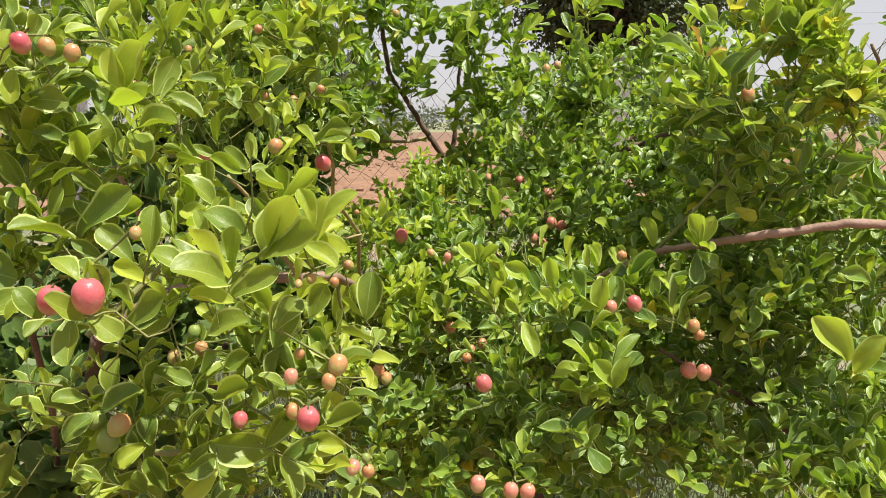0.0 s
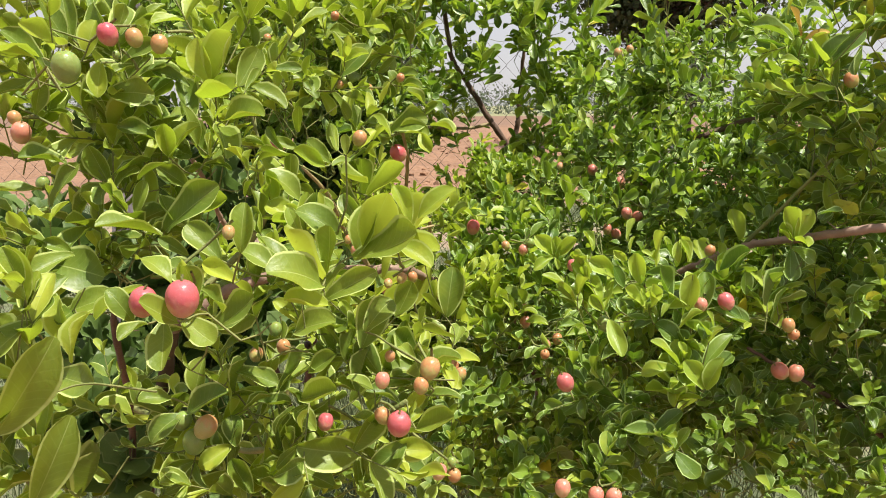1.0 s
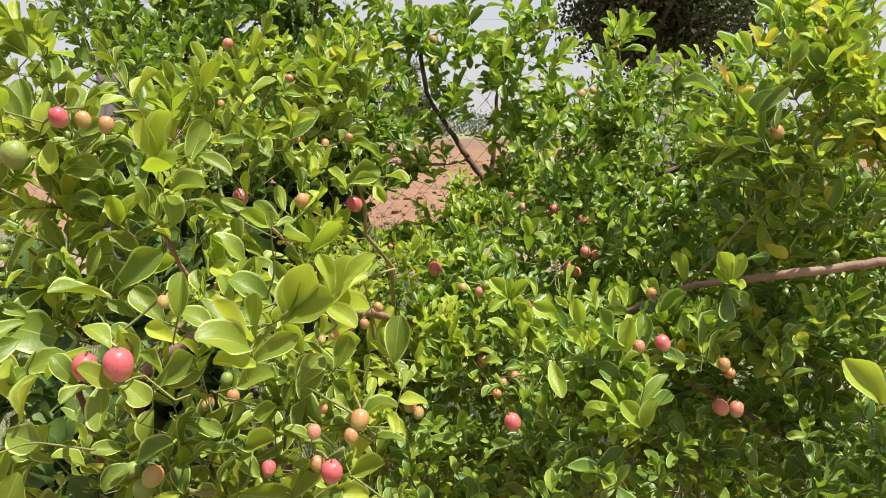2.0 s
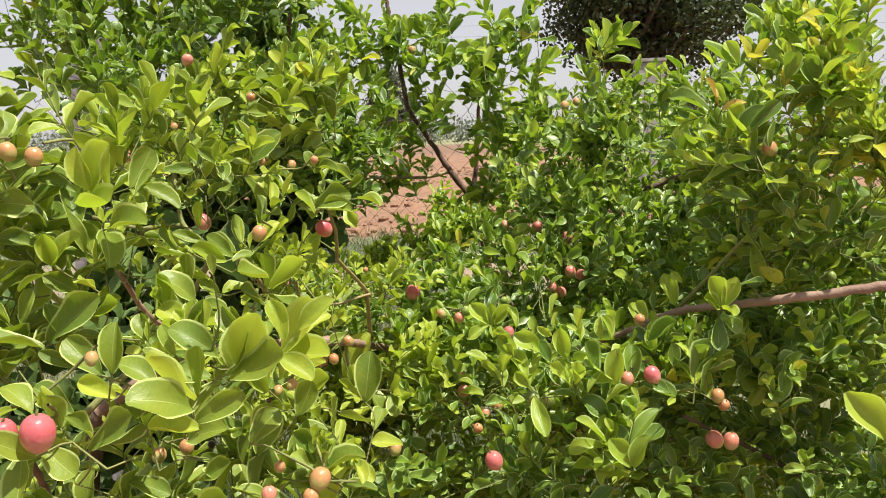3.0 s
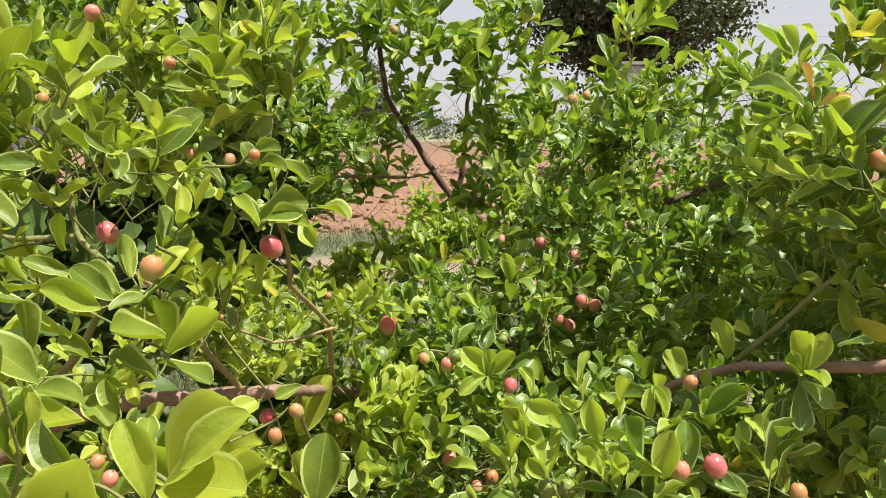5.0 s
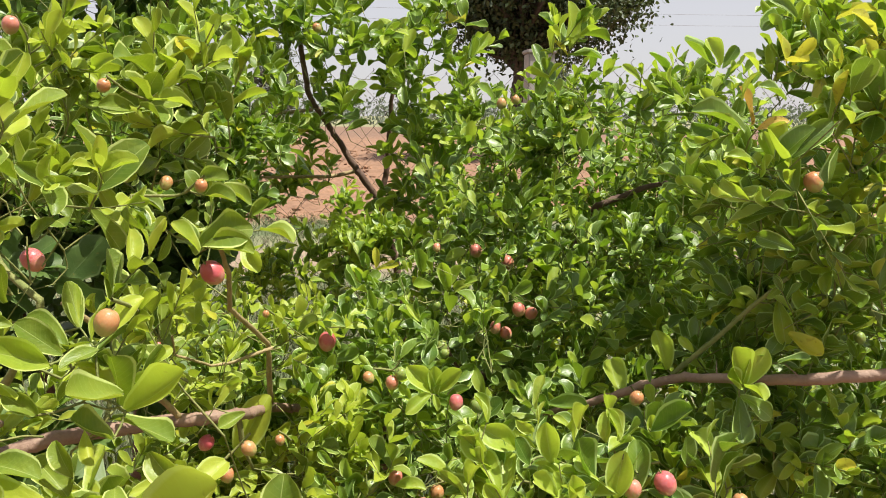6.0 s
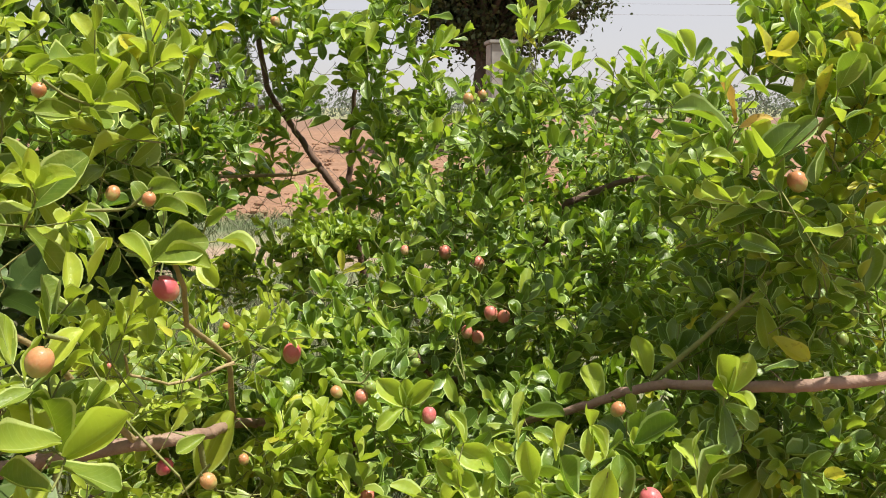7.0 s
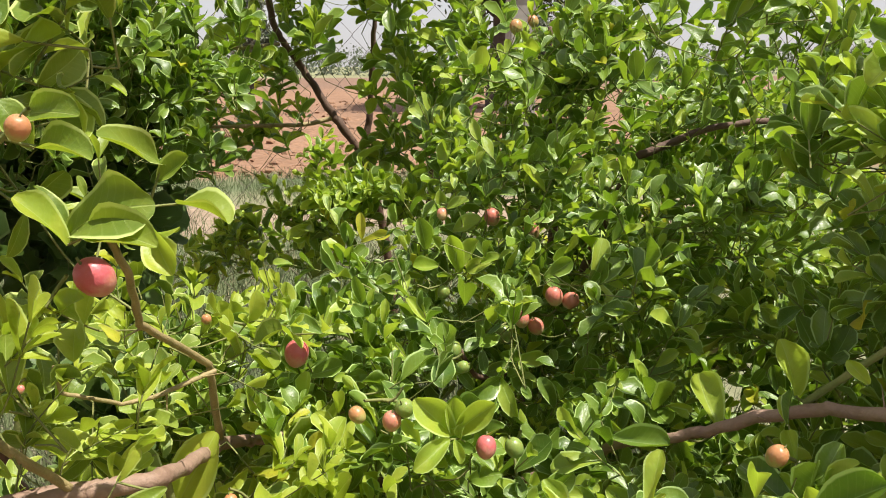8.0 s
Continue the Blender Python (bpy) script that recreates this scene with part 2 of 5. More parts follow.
def curve_through(points, step=0.012):
    """A line along the points with rounded corners."""
    p = np.asarray(points, float)
    for _ in range(2 if len(p) > 2 else 0):
        cut = np.stack([p[:-1] * 0.85 + p[1:] * 0.15, p[:-1] * 0.15 + p[1:] * 0.85], 1).reshape(-1, 3)
        p = np.vstack([p[0], cut[1:-1], p[-1]])
    p = np.vstack([2 * p[0] - p[1], p, 2 * p[-1] - p[-2]])
    out = []
    for i in range(1, len(p) - 2):
        n = max(2, int(np.linalg.norm(p[i + 1] - p[i]) / step))
        for t in np.arange(n) / n:
            out.append(0.5 * (2 * p[i] + (p[i + 1] - p[i - 1]) * t + (2 * p[i - 1] - 5 * p[i] + 4 * p[i + 1] - p[i + 2]) * t * t
                              + (3 * p[i] - p[i - 1] - 3 * p[i + 1] + p[i + 2]) * t ** 3))
    out.append(p[-2])
    return np.array(out)


def joined(name, pieces, mat, parent, label=""):
    vs, fs, at = [], [], 0
    for v, f in pieces:
        vs.append(v)
        fs.append(f + at)
        at += len(v)
    return child(name, quads(name, np.vstack(vs), np.vstack(fs), [mat]), parent, label)


def leaf_shape(rows, cols, width, fold, curl, wave, blunt, twist=0.0, lobes=0.0):
    """A leaf one unit long, from its stalk at the origin along +y, its upper side towards +z."""
    s = np.linspace(0, 1, rows)
    u = 0.05 * s + 0.95 * (1 - np.cos(np.pi * s)) / 2
    w = np.linspace(-1, 1, cols)
    half = width * np.clip(1 - np.abs(2 * u ** blunt - 1) ** 2.3, 0, 1) ** 0.5 * (1 - 0.3 * (1 - u) ** 2)
    half[0], half[-1] = 0.02, width * 0.3
    if lobes:
        half = half * (1 + lobes * np.cos(u * 15.0))
    x = half[:, None] * w[None]
    z = fold * np.abs(x) * (0.4 + 0.6 * np.abs(w)[None] ** 1.5) + wave * np.sin(u[:, None] * 8 + 1.3) * np.abs(w)[None] ** 2 * np.sign(w + 0.3)[None]
    a = twist * (u[:, None] - 0.3)
    x, z = x * np.cos(a) - z * np.sin(a), x * np.sin(a) + z * np.cos(a)
    x = x + 0.12 * twist * u[:, None] ** 2
    z = z + curl * (u[:, None] ** 2) * 0.5 - 0.25 * curl * u[:, None]
    y = np.repeat(u[:, None], cols, 1) - 0.35 * (curl ** 2) * u[:, None] ** 3
    v = np.stack([x, y, z], -1).reshape(-1, 3)
    uv = np.stack([np.repeat(u[:, None], cols, 1), np.repeat((w[None] + 1) / 2, rows, 0)], -1).reshape(-1, 2)
    i = np.arange(rows - 1)[:, None] * cols
    j = np.arange(cols - 1)[None]
    f = np.stack([i + j, i + j + 1, i + j + 1 + cols, i + j + cols], -1).reshape(-1, 4)
    return v, f, uv


# width, fold, curl, wave, bluntness, twist
LEAF_FORMS = [(0.25, 0.7, -0.4, 0.03, 1.35, 0.35), (0.28, 0.5, 0.3, -0.035, 1.45, -0.3), (0.245, 0.95, -0.5, 0.04, 1.3, 0.5),
              (0.265, 0.45, -0.75, -0.045, 1.4, -0.5), (0.255, 1.05, 0.4, 0.03, 1.35, 0.25), (0.21, 0.6, -0.3, -0.04, 1.25, -0.4),
              (0.185, 0.7, -0.45, 0.025, 1.25, 0.45), (0.215, 1.0, 0.35, -0.03, 1.3, -0.4)]
FINE = [leaf_shape(8, 5, *f) for f in LEAF_FORMS]
NEAR = [leaf_shape(13, 9, *f, 0.012) for f in LEAF_FORMS]
COARSE = [leaf_shape(7, 3, *f) for f in LEAF_FORMS]
WEEDY = [leaf_shape(8, 5, 0.40, 0.15, -0.3, 0.05, 0.7, 0.0, 0.18), leaf_shape(8, 5, 0.36, 0.3, -0.5, -0.06, 0.66, 0.0, 0.22)]
TINY = [leaf_shape(3, 3, 0.36, 0.2, -0.2, 0.0, 0.9)]


def joined_leaves(name, leaves, forms, mats, parent, label=""):
    """All the given leaves (pose, form, material number) as one mesh."""
    vs, fs, us, ix, at = [], [], [], [], 0
    for form in range(len(forms)):
        mine = [l for l in leaves if l[1] % len(forms) == form]
        if not mine:
            continue
        v, f, uv = forms[form]
        m = np.array([l[0] for l in mine])
        w = np.einsum("nij,vj->nvi", m[:, :3, :3], v) + m[:, None, :3, 3]
        vs.append(w.reshape(-1, 3))
        fs.append((f[None] + (np.arange(len(mine)) * len(v))[:, None, None] + at).reshape(-1, 4))
        us.append(np.tile(uv, (len(mine), 1)))
        ix.append(np.repeat([l[2] for l in mine], len(f)))
        at += len(mine) * len(v)
    me = quads(name, np.vstack(vs), np.vstack(fs), mats, np.concatenate(ix), np.vstack(us))
    ob = child(name, me, parent, label) if parent else new(name, me)
    return tagged(ob, kind="stuff")


VARIETY = np.random.default_rng(77)


def leaf_pose(base, along, upward, size):
    y = along / (np.linalg.norm(along) + 1e-9)
    z = upward - y * np.dot(upward, y)
    z /= np.linalg.norm(z) + 1e-9
    m = np.eye(4)
    broad = VARIETY.uniform(0.84, 1.14)
    m[:3, 0], m[:3, 1], m[:3, 2], m[:3, 3] = np.cross(y, z) * size * broad, y * size, z * size, base
    return m


UP = np.array([0.0, 0.0, 1.0])


def unit(v):
    return v / (np.linalg.norm(v) + 1e-9)


class Shrub:
    """Branches, twigs with pairs of leaves, and fruits, gathered first and meshed at the end."""

    def __init__(self, name, label, base, seed, group="shrubs along the fence", category="shrub"):
        self.root = tagged(new(name), label, category, group)
        self.root.location = base
        self.base = np.array(base, float)
        self.rng = np.random.default_rng(seed)
        self.leaves, self.twigs, self.placed = [], [], []
        self.stems, self.stem_wood, self.sunlit = [], [], False
        self.wood, self.count = np.zeros((60000, 3)), 0
        self.branches, self.fruits, self.later, self.seen_wood = [], [], [], []

    def branch(self, points, r0, r1, mat, label="", sides=9, bare=(0, 0), kinked=False, bare_from=-9.0):
        line = curve_through(points)
        if kinked:
            line = np.vstack([np.linspace(a, b, 9)[:-1] for a, b in zip(np.array(points[:-1]), np.array(points[1:]))] + [np.array(points[-1:])])
        line[1:-1] += self.rng.normal(0, r0 * 0.07, line[1:-1].shape)
        self.add_wood(line[::2])
        # wood at these heights is kept in the camera's sight by clear()
        self.seen_wood += [q for q in line[::2] if bare[0] < q[2] < bare[1] and q[0] > bare_from]
        line = np.vstack([line, line[-1] + unit(line[-1] - line[-2]) * r1 * 0.5])
        v, f = tube(line, r0, r1, sides, 0.045, self.rng, True)
        for q in line[4:-3:9]:
            if self.rng.random() < 0.5:
                d = unit(self.rng.normal(size=3) + UP * 0.3)
                spike = tube([q, q + d * 0.008, q + d * 0.02], 0.0012, 0.0002, 4)
                f = np.vstack([f, spike[1] + len(v)])
                v = np.vstack([v, spike[0]])
        self.branches.append(((v, f), mat, label))

    def add_wood(self, line):
        n = min(len(line), len(self.wood) - self.count)
        self.wood[self.count:self.count + n] = line[:n]
        self.count += n

    def join(self, p, r=0.0006, reach=0.5):
        """A thin twig from the nearest wood to p."""
        near = self.wood[:self.count]
        d = np.linalg.norm(near - p, axis=1) + 0.6 * np.clip(near[:, 2] - p[2], 0, None) + 1.6 * np.clip(p[1] - near[:, 1], 0, None)
        q = near[int(np.argmin(d))]
        gap = np.linalg.norm(p - q)
        if gap < 0.006 or gap > reach:
            return
        mid = (p + q) / 2 + self.rng.normal(0, 0.08 * gap, 3) - UP * 0.06 * gap + np.array((0, 0.12 * gap, 0))
        line = curve_through([q, mid, p], max(0.012, gap / 8))
        self.add_wood(line[1:])
        self.twigs.append(tube(line, min(0.0012, r + 0.0018 * gap), r, 4))

    def sprig(self, tip, heading, length=0.08, pairs=4, size=0.04, young=0.25, yellow=0.01, coarse=False):
        """A leafy shoot that ends at tip, with pairs of leaves set crosswise and a tuft of younger leaves."""
        rng = self.rng
        heading = unit(heading)
        base = tip - heading * length
        bend = rng.normal(0, 0.12 * length, 3)
        line = curve_through([base, (base + tip) / 2 + bend, tip], length / (3 if coarse else 5))
        before, grown = len(self.twigs), self.count
        self.join(base, reach=0.13)
        self.twigs.append(tube(line, 0.0008, 0.0005, 4 if not coarse else 3))
        self.stems.append((before, len(self.twigs), len(self.leaves)))
        self.add_wood(line)
        self.stem_wood.append((grown, self.count))
        side = unit(np.cross(heading, rng.normal(size=3)))
        other = np.cross(heading, side)
        for i in range(pairs):
            s = (i + 0.6) / pairs
            at = line[min(len(line) - 1, int(s * (len(line) - 1) + 0.5))]
            turn = rng.normal(0, 0.3) + (i % 2) * math.pi / 2
            a = math.cos(turn) * side + math.sin(turn) * other
            spread = 1.25 - 0.75 * s + rng.normal(0, 0.15)
            for sign in (1, -1):
                if rng.random() < 0.05:
                    continue
                out = heading * math.cos(spread) + sign * a * math.sin(spread) + rng.normal(0, 0.12, 3)
                face = heading * 0.8 + UP * 0.55 + rng.normal(0, 0.25, 3) - sign * a * 0.2
                k = 0 if rng.random() > young * (0.3 + 1.1 * s) else 1
                if rng.random() < yellow:
                    k = 2
                grow = size * (0.72 + 0.42 * math.sin(math.pi * min(1, s * 0.85 + 0.15))) * rng.uniform(0.62, 1.18)
                self.leaves.append((leaf_pose(at, out, face, grow), int(rng.integers(7) if k == 0 else rng.choice((0, 2, 5, 6, 7))), k, coarse))
        for i in range(2):
            turn = rng.uniform(0, 6.28)
            a = math.cos(turn) * side + math.sin(turn) * other
            self.leaves.append((leaf_pose(line[-1], heading + a * rng.uniform(0.25, 0.6), -a + UP * 0.3, size * rng.uniform(0.45, 0.75)),
                                int(rng.choice((2, 5, 6, 7))), 1 if rng.random() < 0.35 + young else 0, coarse))

    def fill(self, clumps, size=0.04, young=0.25, yellow=0.01, rise=0.7, coarse=False, length=0.08, pairs=4):
        """Leafy shoots through clumps: middle, half sizes, number of shoots."""
        for x, y, z, rx, ry, rz, n in clumps:
            c, r = np.array((x, y, z)), np.array((rx, ry, rz))
            for _ in range(int(n)):
                d = unit(self.rng.normal(size=3)) * self.rng.random() ** 0.4
                out = np.array((c[0] - self.base[0], c[1] - self.base[1], 0.0))
                head = UP * rise + unit(out) * 0.25 + d * 0.5 + self.rng.normal(0, 0.45, 3) + np.array((0, -0.22, 0))
                grow = length * self.rng.uniform(0.65, 1.3)
                self.sprig(c + d * r + unit(head) * grow * 0.4, head, grow, max(2, int(pairs * grow / length + 0.5)),
                           size * self.rng.uniform(0.85, 1.12), young, yellow, coarse)

    def bear(self, fruits):
        """Fruits: place, width, ripeness from 0 to 1; each hangs from a short stalk; clear() drops leaves hiding it
        from the camera.
        """
        for x, y, z, wide, ripe in fruits:
            p = np.array((x, y, z))
            self.fruits.append((p, wide, ripe))
            lean = unit(UP + self.rng.normal(0, 0.35, 3))
            self.later.append((p + lean * wide * 0.8 + np.array((0, 0.008, 0)), 0.0011))

    def shoot(self, leaves):
        """Single leaves on a shoot: stalk end, tip, turn about the length in degrees, 0 old, 1 young, 2 yellowing."""
        for bx, by, bz, tx, ty, tz, turn, k in leaves:
            base, tip = np.array((bx, by, bz)), np.array((tx, ty, tz))
            along = tip - base
            y = unit(along)
            z = np.array((0.0, -0.72, 0.7))
            z = unit(z - y * np.dot(z, y))
            a = radians(turn + self.rng.normal(0, 14))
            z = z * math.cos(a) + np.cross(y, z) * math.sin(a)
            self.placed.append((leaf_pose(base, along, z, np.linalg.norm(along)), int(6 if turn > 65 else self.rng.choice((0, 1, 1, 2, 3, 4, 5)) if k == 0 else self.rng.choice((0, 2, 2, 4, 4, 7) if k == 1 else (5, 6, 7))), int(k), False))
            self.later.append((base, 0.0007))

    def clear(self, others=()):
        """Fits the leaves to the camera's view: none close before a fruit, placed leaf or listed wood; few between them
        and the sun.
        """
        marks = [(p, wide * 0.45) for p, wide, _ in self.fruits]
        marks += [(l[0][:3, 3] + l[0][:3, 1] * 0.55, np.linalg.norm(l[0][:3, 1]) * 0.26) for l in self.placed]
        marks += [(q, 0.004) for q in self.seen_wood]
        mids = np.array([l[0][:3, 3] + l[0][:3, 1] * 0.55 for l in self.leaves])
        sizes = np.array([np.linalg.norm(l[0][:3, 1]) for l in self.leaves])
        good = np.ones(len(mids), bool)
        # two points on the camera's way; leaves in line with the marks go
        for camera_spot in (np.array((0.0, 0.12, 1.44)), np.array((0.0, 0.42, 1.47))):
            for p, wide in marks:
                way = camera_spot - p
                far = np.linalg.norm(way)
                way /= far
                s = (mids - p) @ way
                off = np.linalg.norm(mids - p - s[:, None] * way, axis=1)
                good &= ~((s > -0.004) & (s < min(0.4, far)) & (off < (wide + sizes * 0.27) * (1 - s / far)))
        sunny = np.array(SUN_TO)
        lit = list(marks if self.sunlit else marks[:len(self.fruits) + len(self.placed)]) + [(p, wide * 0.45) for o in others for p, wide, _ in o.fruits]
        for i, (p, wide) in enumerate(lit):
            if i % 4 == 0 and len(self.fruits) < i < len(marks):
                continue
            s = (mids - p) @ sunny
            off = np.linalg.norm(mids - p - s[:, None] * sunny, axis=1)
            good &= ~((s > 0.008) & (s < 0.45) & (off < wide * 0.7 + sizes * 0.25))
        ends = [a[2] for a in self.stems[1:]] + [len(good)]
        bare = set()
        for (a, b, first), last, (w0, w1) in zip(self.stems, ends, self.stem_wood):
            if good[first:last].sum() < 0.5 * (last - first):
                bare.update(range(a, b))
                self.wood[w0:w1] = 99.0
                good[first:last] &= self.rng.random(last - first) < 0.5
        self.twigs = [t for i, t in enumerate(self.twigs) if i not in bare]
        self.leaves = [l for l, g in zip(self.leaves, good) if g]
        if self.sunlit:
            # placed leaves that hide the wood from the camera are dropped too
            camera_spot, line = np.array((0.0, 0.42, 1.47)), np.array([q for q in self.seen_wood if q[0] > -0.2])
            way = camera_spot - line
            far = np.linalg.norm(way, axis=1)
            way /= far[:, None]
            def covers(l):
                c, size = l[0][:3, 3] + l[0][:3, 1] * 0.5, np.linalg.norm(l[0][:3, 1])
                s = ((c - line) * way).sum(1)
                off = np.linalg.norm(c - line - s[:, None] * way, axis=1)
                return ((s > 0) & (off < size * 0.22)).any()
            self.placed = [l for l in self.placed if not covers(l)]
        keep_off = [(p, wide * 0.4) for p, wide, _ in self.fruits]
        for p, wide in keep_off:
            self.placed = [l for l in self.placed if np.linalg.norm(l[0][:3, 3] + l[0][:3, 1] * 0.5 - p) > wide]

    def finish(self, near=300, forms=FINE, mats=LEAVES):
        for p, r in self.later:
            self.join(p, r, 0.06)
        off = -self.base
        for (v, f), mat, label in self.branches:
            child("branch", quads("branch", v + off, f, [mat]), self.root, label)
        if self.twigs:
            tagged(joined("brushwood", [(v + off, f) for v, f in self.twigs], TWIG, self.root, "thin green and brown twigs"), kind="stuff")
        moved = []
        for m, form, k, coarse in self.placed + self.leaves:
            m = m.copy()
            m[:3, 3] += off
            moved.append((m, form, k, coarse))
        first = len(self.placed)
        moved[first:] = sorted(moved[first:], key=lambda l: abs(l[0][0, 3] - off[0]) + abs(l[0][1, 3] - off[1] - 0.35) + abs(l[0][2, 3] - off[2] - 1.35))
        shared = {}
        for m, form, k, coarse in moved[:near]:
            key = (form % len(forms), k)
            if key not in shared:
                v, f, uv = (NEAR if forms is FINE else forms)[key[0]]
                shared[key] = quads("leaf", v, f, [mats[k]], None, uv)
            child("leaf", shared[key], self.root).matrix_local = Matrix(m.tolist())
        rest = [l for l in moved[near:] if not l[3]]
        if rest:
            joined_leaves("foliage", rest, forms, mats, self.root)
        rest = [l for l in moved[near:] if l[3]]
        if rest:
            joined_leaves("foliage", rest, COARSE if forms is FINE else forms, mats, self.root)
        for p, wide, ripe in self.fruits:
            tone = 4 if ripe > 1.1 else min(3, int(ripe * 3.3))
            ob = child("fruit", FRUITS[tone], self.root, FRUIT_LABELS[tone])
            child("stalk", STALK, ob)
            ob.matrix_local = Matrix.LocRotScale(Vector(p + off), Euler(self.rng.normal(0, 0.35, 3)), (wide * 0.5, wide * 0.5, wide * 0.5))
        return self.root


def fruit_mesh(skin):
    """An egg-shaped berry with a dimple at the stalk and a small dark tip, one unit in radius."""
    rows, cols = 13, 16
    v, f = [], []
    for i in range(rows):
        a = math.pi * i / (rows - 1)
        r = math.sin(a) * (1 + 0.05 * math.cos(a))
        z = 1.2 * math.cos(a) - 0.10 * math.exp(-(a / 0.25) ** 2) - 0.05 * math.exp(-((math.pi - a) / 0.12) ** 2) * -1
        for j in range(cols):
            t = 2 * math.pi * j / cols
            v.append((max(r, 0.015) * math.cos(t), max(r, 0.015) * math.sin(t), z))
    for i in range(rows - 1):
        for j in range(cols):
            k = (j + 1) % cols
            f.append((i * cols + j, (i + 1) * cols + j, (i + 1) * cols + k, i * cols + k))
    return quads("fruit", v, f, [skin])


FRUITS = [fruit_mesh(s) for s in FRUIT_SKINS]
FRUIT_LABELS = ("hard green unripe berry", "green berry turning orange", "salmon half-ripe berry", "pink ripening berry", "blackish ripe berry")
_v, _f = tube([(0, 0, 1.0), (0.03, 0.06, 1.2), (0.06, 0.22, 1.45)], 0.09, 0.08, 5)
STALK = quads("stalk", _v, _f, [TWIG])

# ---- ground ----
def graded(lo, mid, hi, fine, steps):
    """Positions close together near mid and ever wider apart towards lo and hi."""
    up, gap = [mid], fine
    while up[-1] < hi:
        up.append(up[-1] + gap)
        gap *= steps
    down, gap = [mid], fine
    while down[-1] > lo:
        down.append(down[-1] - gap)
        gap *= steps
    return np.array(sorted(set(down + up)))


def build_ground():
    xs = graded(-1500, -1.0, 1500, 0.09, 1.034)
    ys = graded(-60, 12.0, 3000, 0.09, 1.026)
    v = np.zeros((len(ys), len(xs), 3))
    v[..., 0], v[..., 1] = xs[None], ys[:, None]
    for i, y in enumerate(ys):
        field = min(1.0, max(0.0, (y - 11.4) / 0.8)) * (1 if y < 105 else 0)
        for j, x in enumerate(xs):
            z = 0.03 * noise.noise((x * 0.4, y * 0.4, 0))
            if abs(x) < 25:
                if field:
                    z += field * (0.03 * math.sin((y * 0.95 + x * 0.3) * 4.5) + 0.05 * noise.noise((x * 2.5, y * 2.5, 3)) + 0.035 * noise.noise((x * 6, y * 6, 7)))
                else:
                    z += 0.012 * noise.noise((x * 5, y * 5, 1))
            v[i, j, 2] = z
    n, m = len(ys), len(xs)
    i = np.arange(n - 1)[:, None] * m
    j = np.arange(m - 1)[None]
    f = np.stack([i + j, i + j + 1, i + j + 1 + m, i + j + m], -1).reshape(-1, 4)
    ob = new("ground", quads("ground", v.reshape(-1, 3), f, [EARTH]))
    return tagged(ob, "red ploughed earth beyond a dry sandy verge", "ground", kind="structure")


build_ground()


def build_clods():
    rng = np.random.default_rng(5)
    ico = bmesh.new()
    bmesh.ops.create_icosphere(ico, subdivisions=1, radius=1)
    base = np.array([v.co for v in ico.verts])
    tri = np.array([[v.index for v in f.verts] for f in ico.faces])
    ico.free()
    vs, fs, at = [], [], 0
    for _ in range(900):
        y = 11.6 + 26 * rng.random() ** 1.8
        x = rng.uniform(-0.42, 0.3) * y
        r = rng.uniform(0.02, 0.075) * (1 + 0.02 * y)
        p = base * (1 + rng.normal(0, 0.22, (len(base), 1))) * r * np.array((1, 1, 0.7)) + (x, y, r * 0.1)
        vs.append(p)
        fs.append(tri + at)
        at += len(base)
    me = bpy.data.meshes.new("clods")
    me.from_pydata(np.vstack(vs).tolist(), [], np.vstack(fs).tolist())
    me.materials.append(EARTH)
    tagged(new("earth_clods", me), "loose red clods on the ploughed field", "soil", kind="stuff")


build_clods()


def build_grass(name, label, n, area, tall, mat, seed, lean=0.5):
    """Thin bent blades standing in tufts."""
    rng = np.random.default_rng(seed)
    x0, x1, y0, y1 = area
    vs, fs = [], []
    for _ in range(n // 9):
        cx, cy = rng.normal((x0 + x1) / 2, (x1 - x0) * 0.27), rng.normal((y0 + y1) / 2, (y1 - y0) * 0.27)
        for _ in range(9):
            p = np.array((cx + rng.normal(0, 0.05), cy + rng.normal(0, 0.05), -0.01))
            h = tall * rng.uniform(0.4, 1.2)
            d = np.array((*rng.normal(0, lean, 2), 1.0)) * h
            s = np.array((*rng.normal(0, 1, 2), 0.0))
            s = s / np.linalg.norm(s) * 0.0025
            q = p + d * 0.55 + (0, 0, 0.08 * h)
            k = len(vs)
            vs += [p - s, p + s, q + s, q - s, p + d + s * 0.2, p + d - s * 0.2]
            fs += [(k, k + 1, k + 2, k + 3), (k + 3, k + 2, k + 4, k + 5)]
    ob = new(name, quads(name, vs, fs, [mat]))
    tagged(ob, label, "grass", kind="stuff")


DRY_GREEN = bark_material("dry_grass_green", (0.085, 0.13, 0.045), (0.17, 0.19, 0.08), 2, 0.8)
build_grass("dry_grass", "dry straw-coloured grass on the verge", 5000, (-4, 2.5, 3.0, 7.6), 0.16, STRAW, 21)
build_grass("green_grass", "grey-green grass between the fence and the track", 14000, (-3.2, 1.2, 3.2, 7.4), 0.2, DRY_GREEN, 24)
build_grass("verge_grass", "grey-green grass at the field's edge", 9000, (-7, 5, 9.2, 11.6), 0.15, DRY_GREEN, 22)
build_grass("fence_weeds", "thin grey-green weeds along the fence", 9000, (-1.6, 1.4, 2.1, 3.9), 0.34, DRY_GREEN, 23, 0.3)


# ---- fence ----
FENCE_A, FENCE_B = np.array((-3.2, 2.42)), np.array((4.2, 2.82))
FENCE_TOP, MESH_W, MESH_H = 1.65, 0.068, 0.078


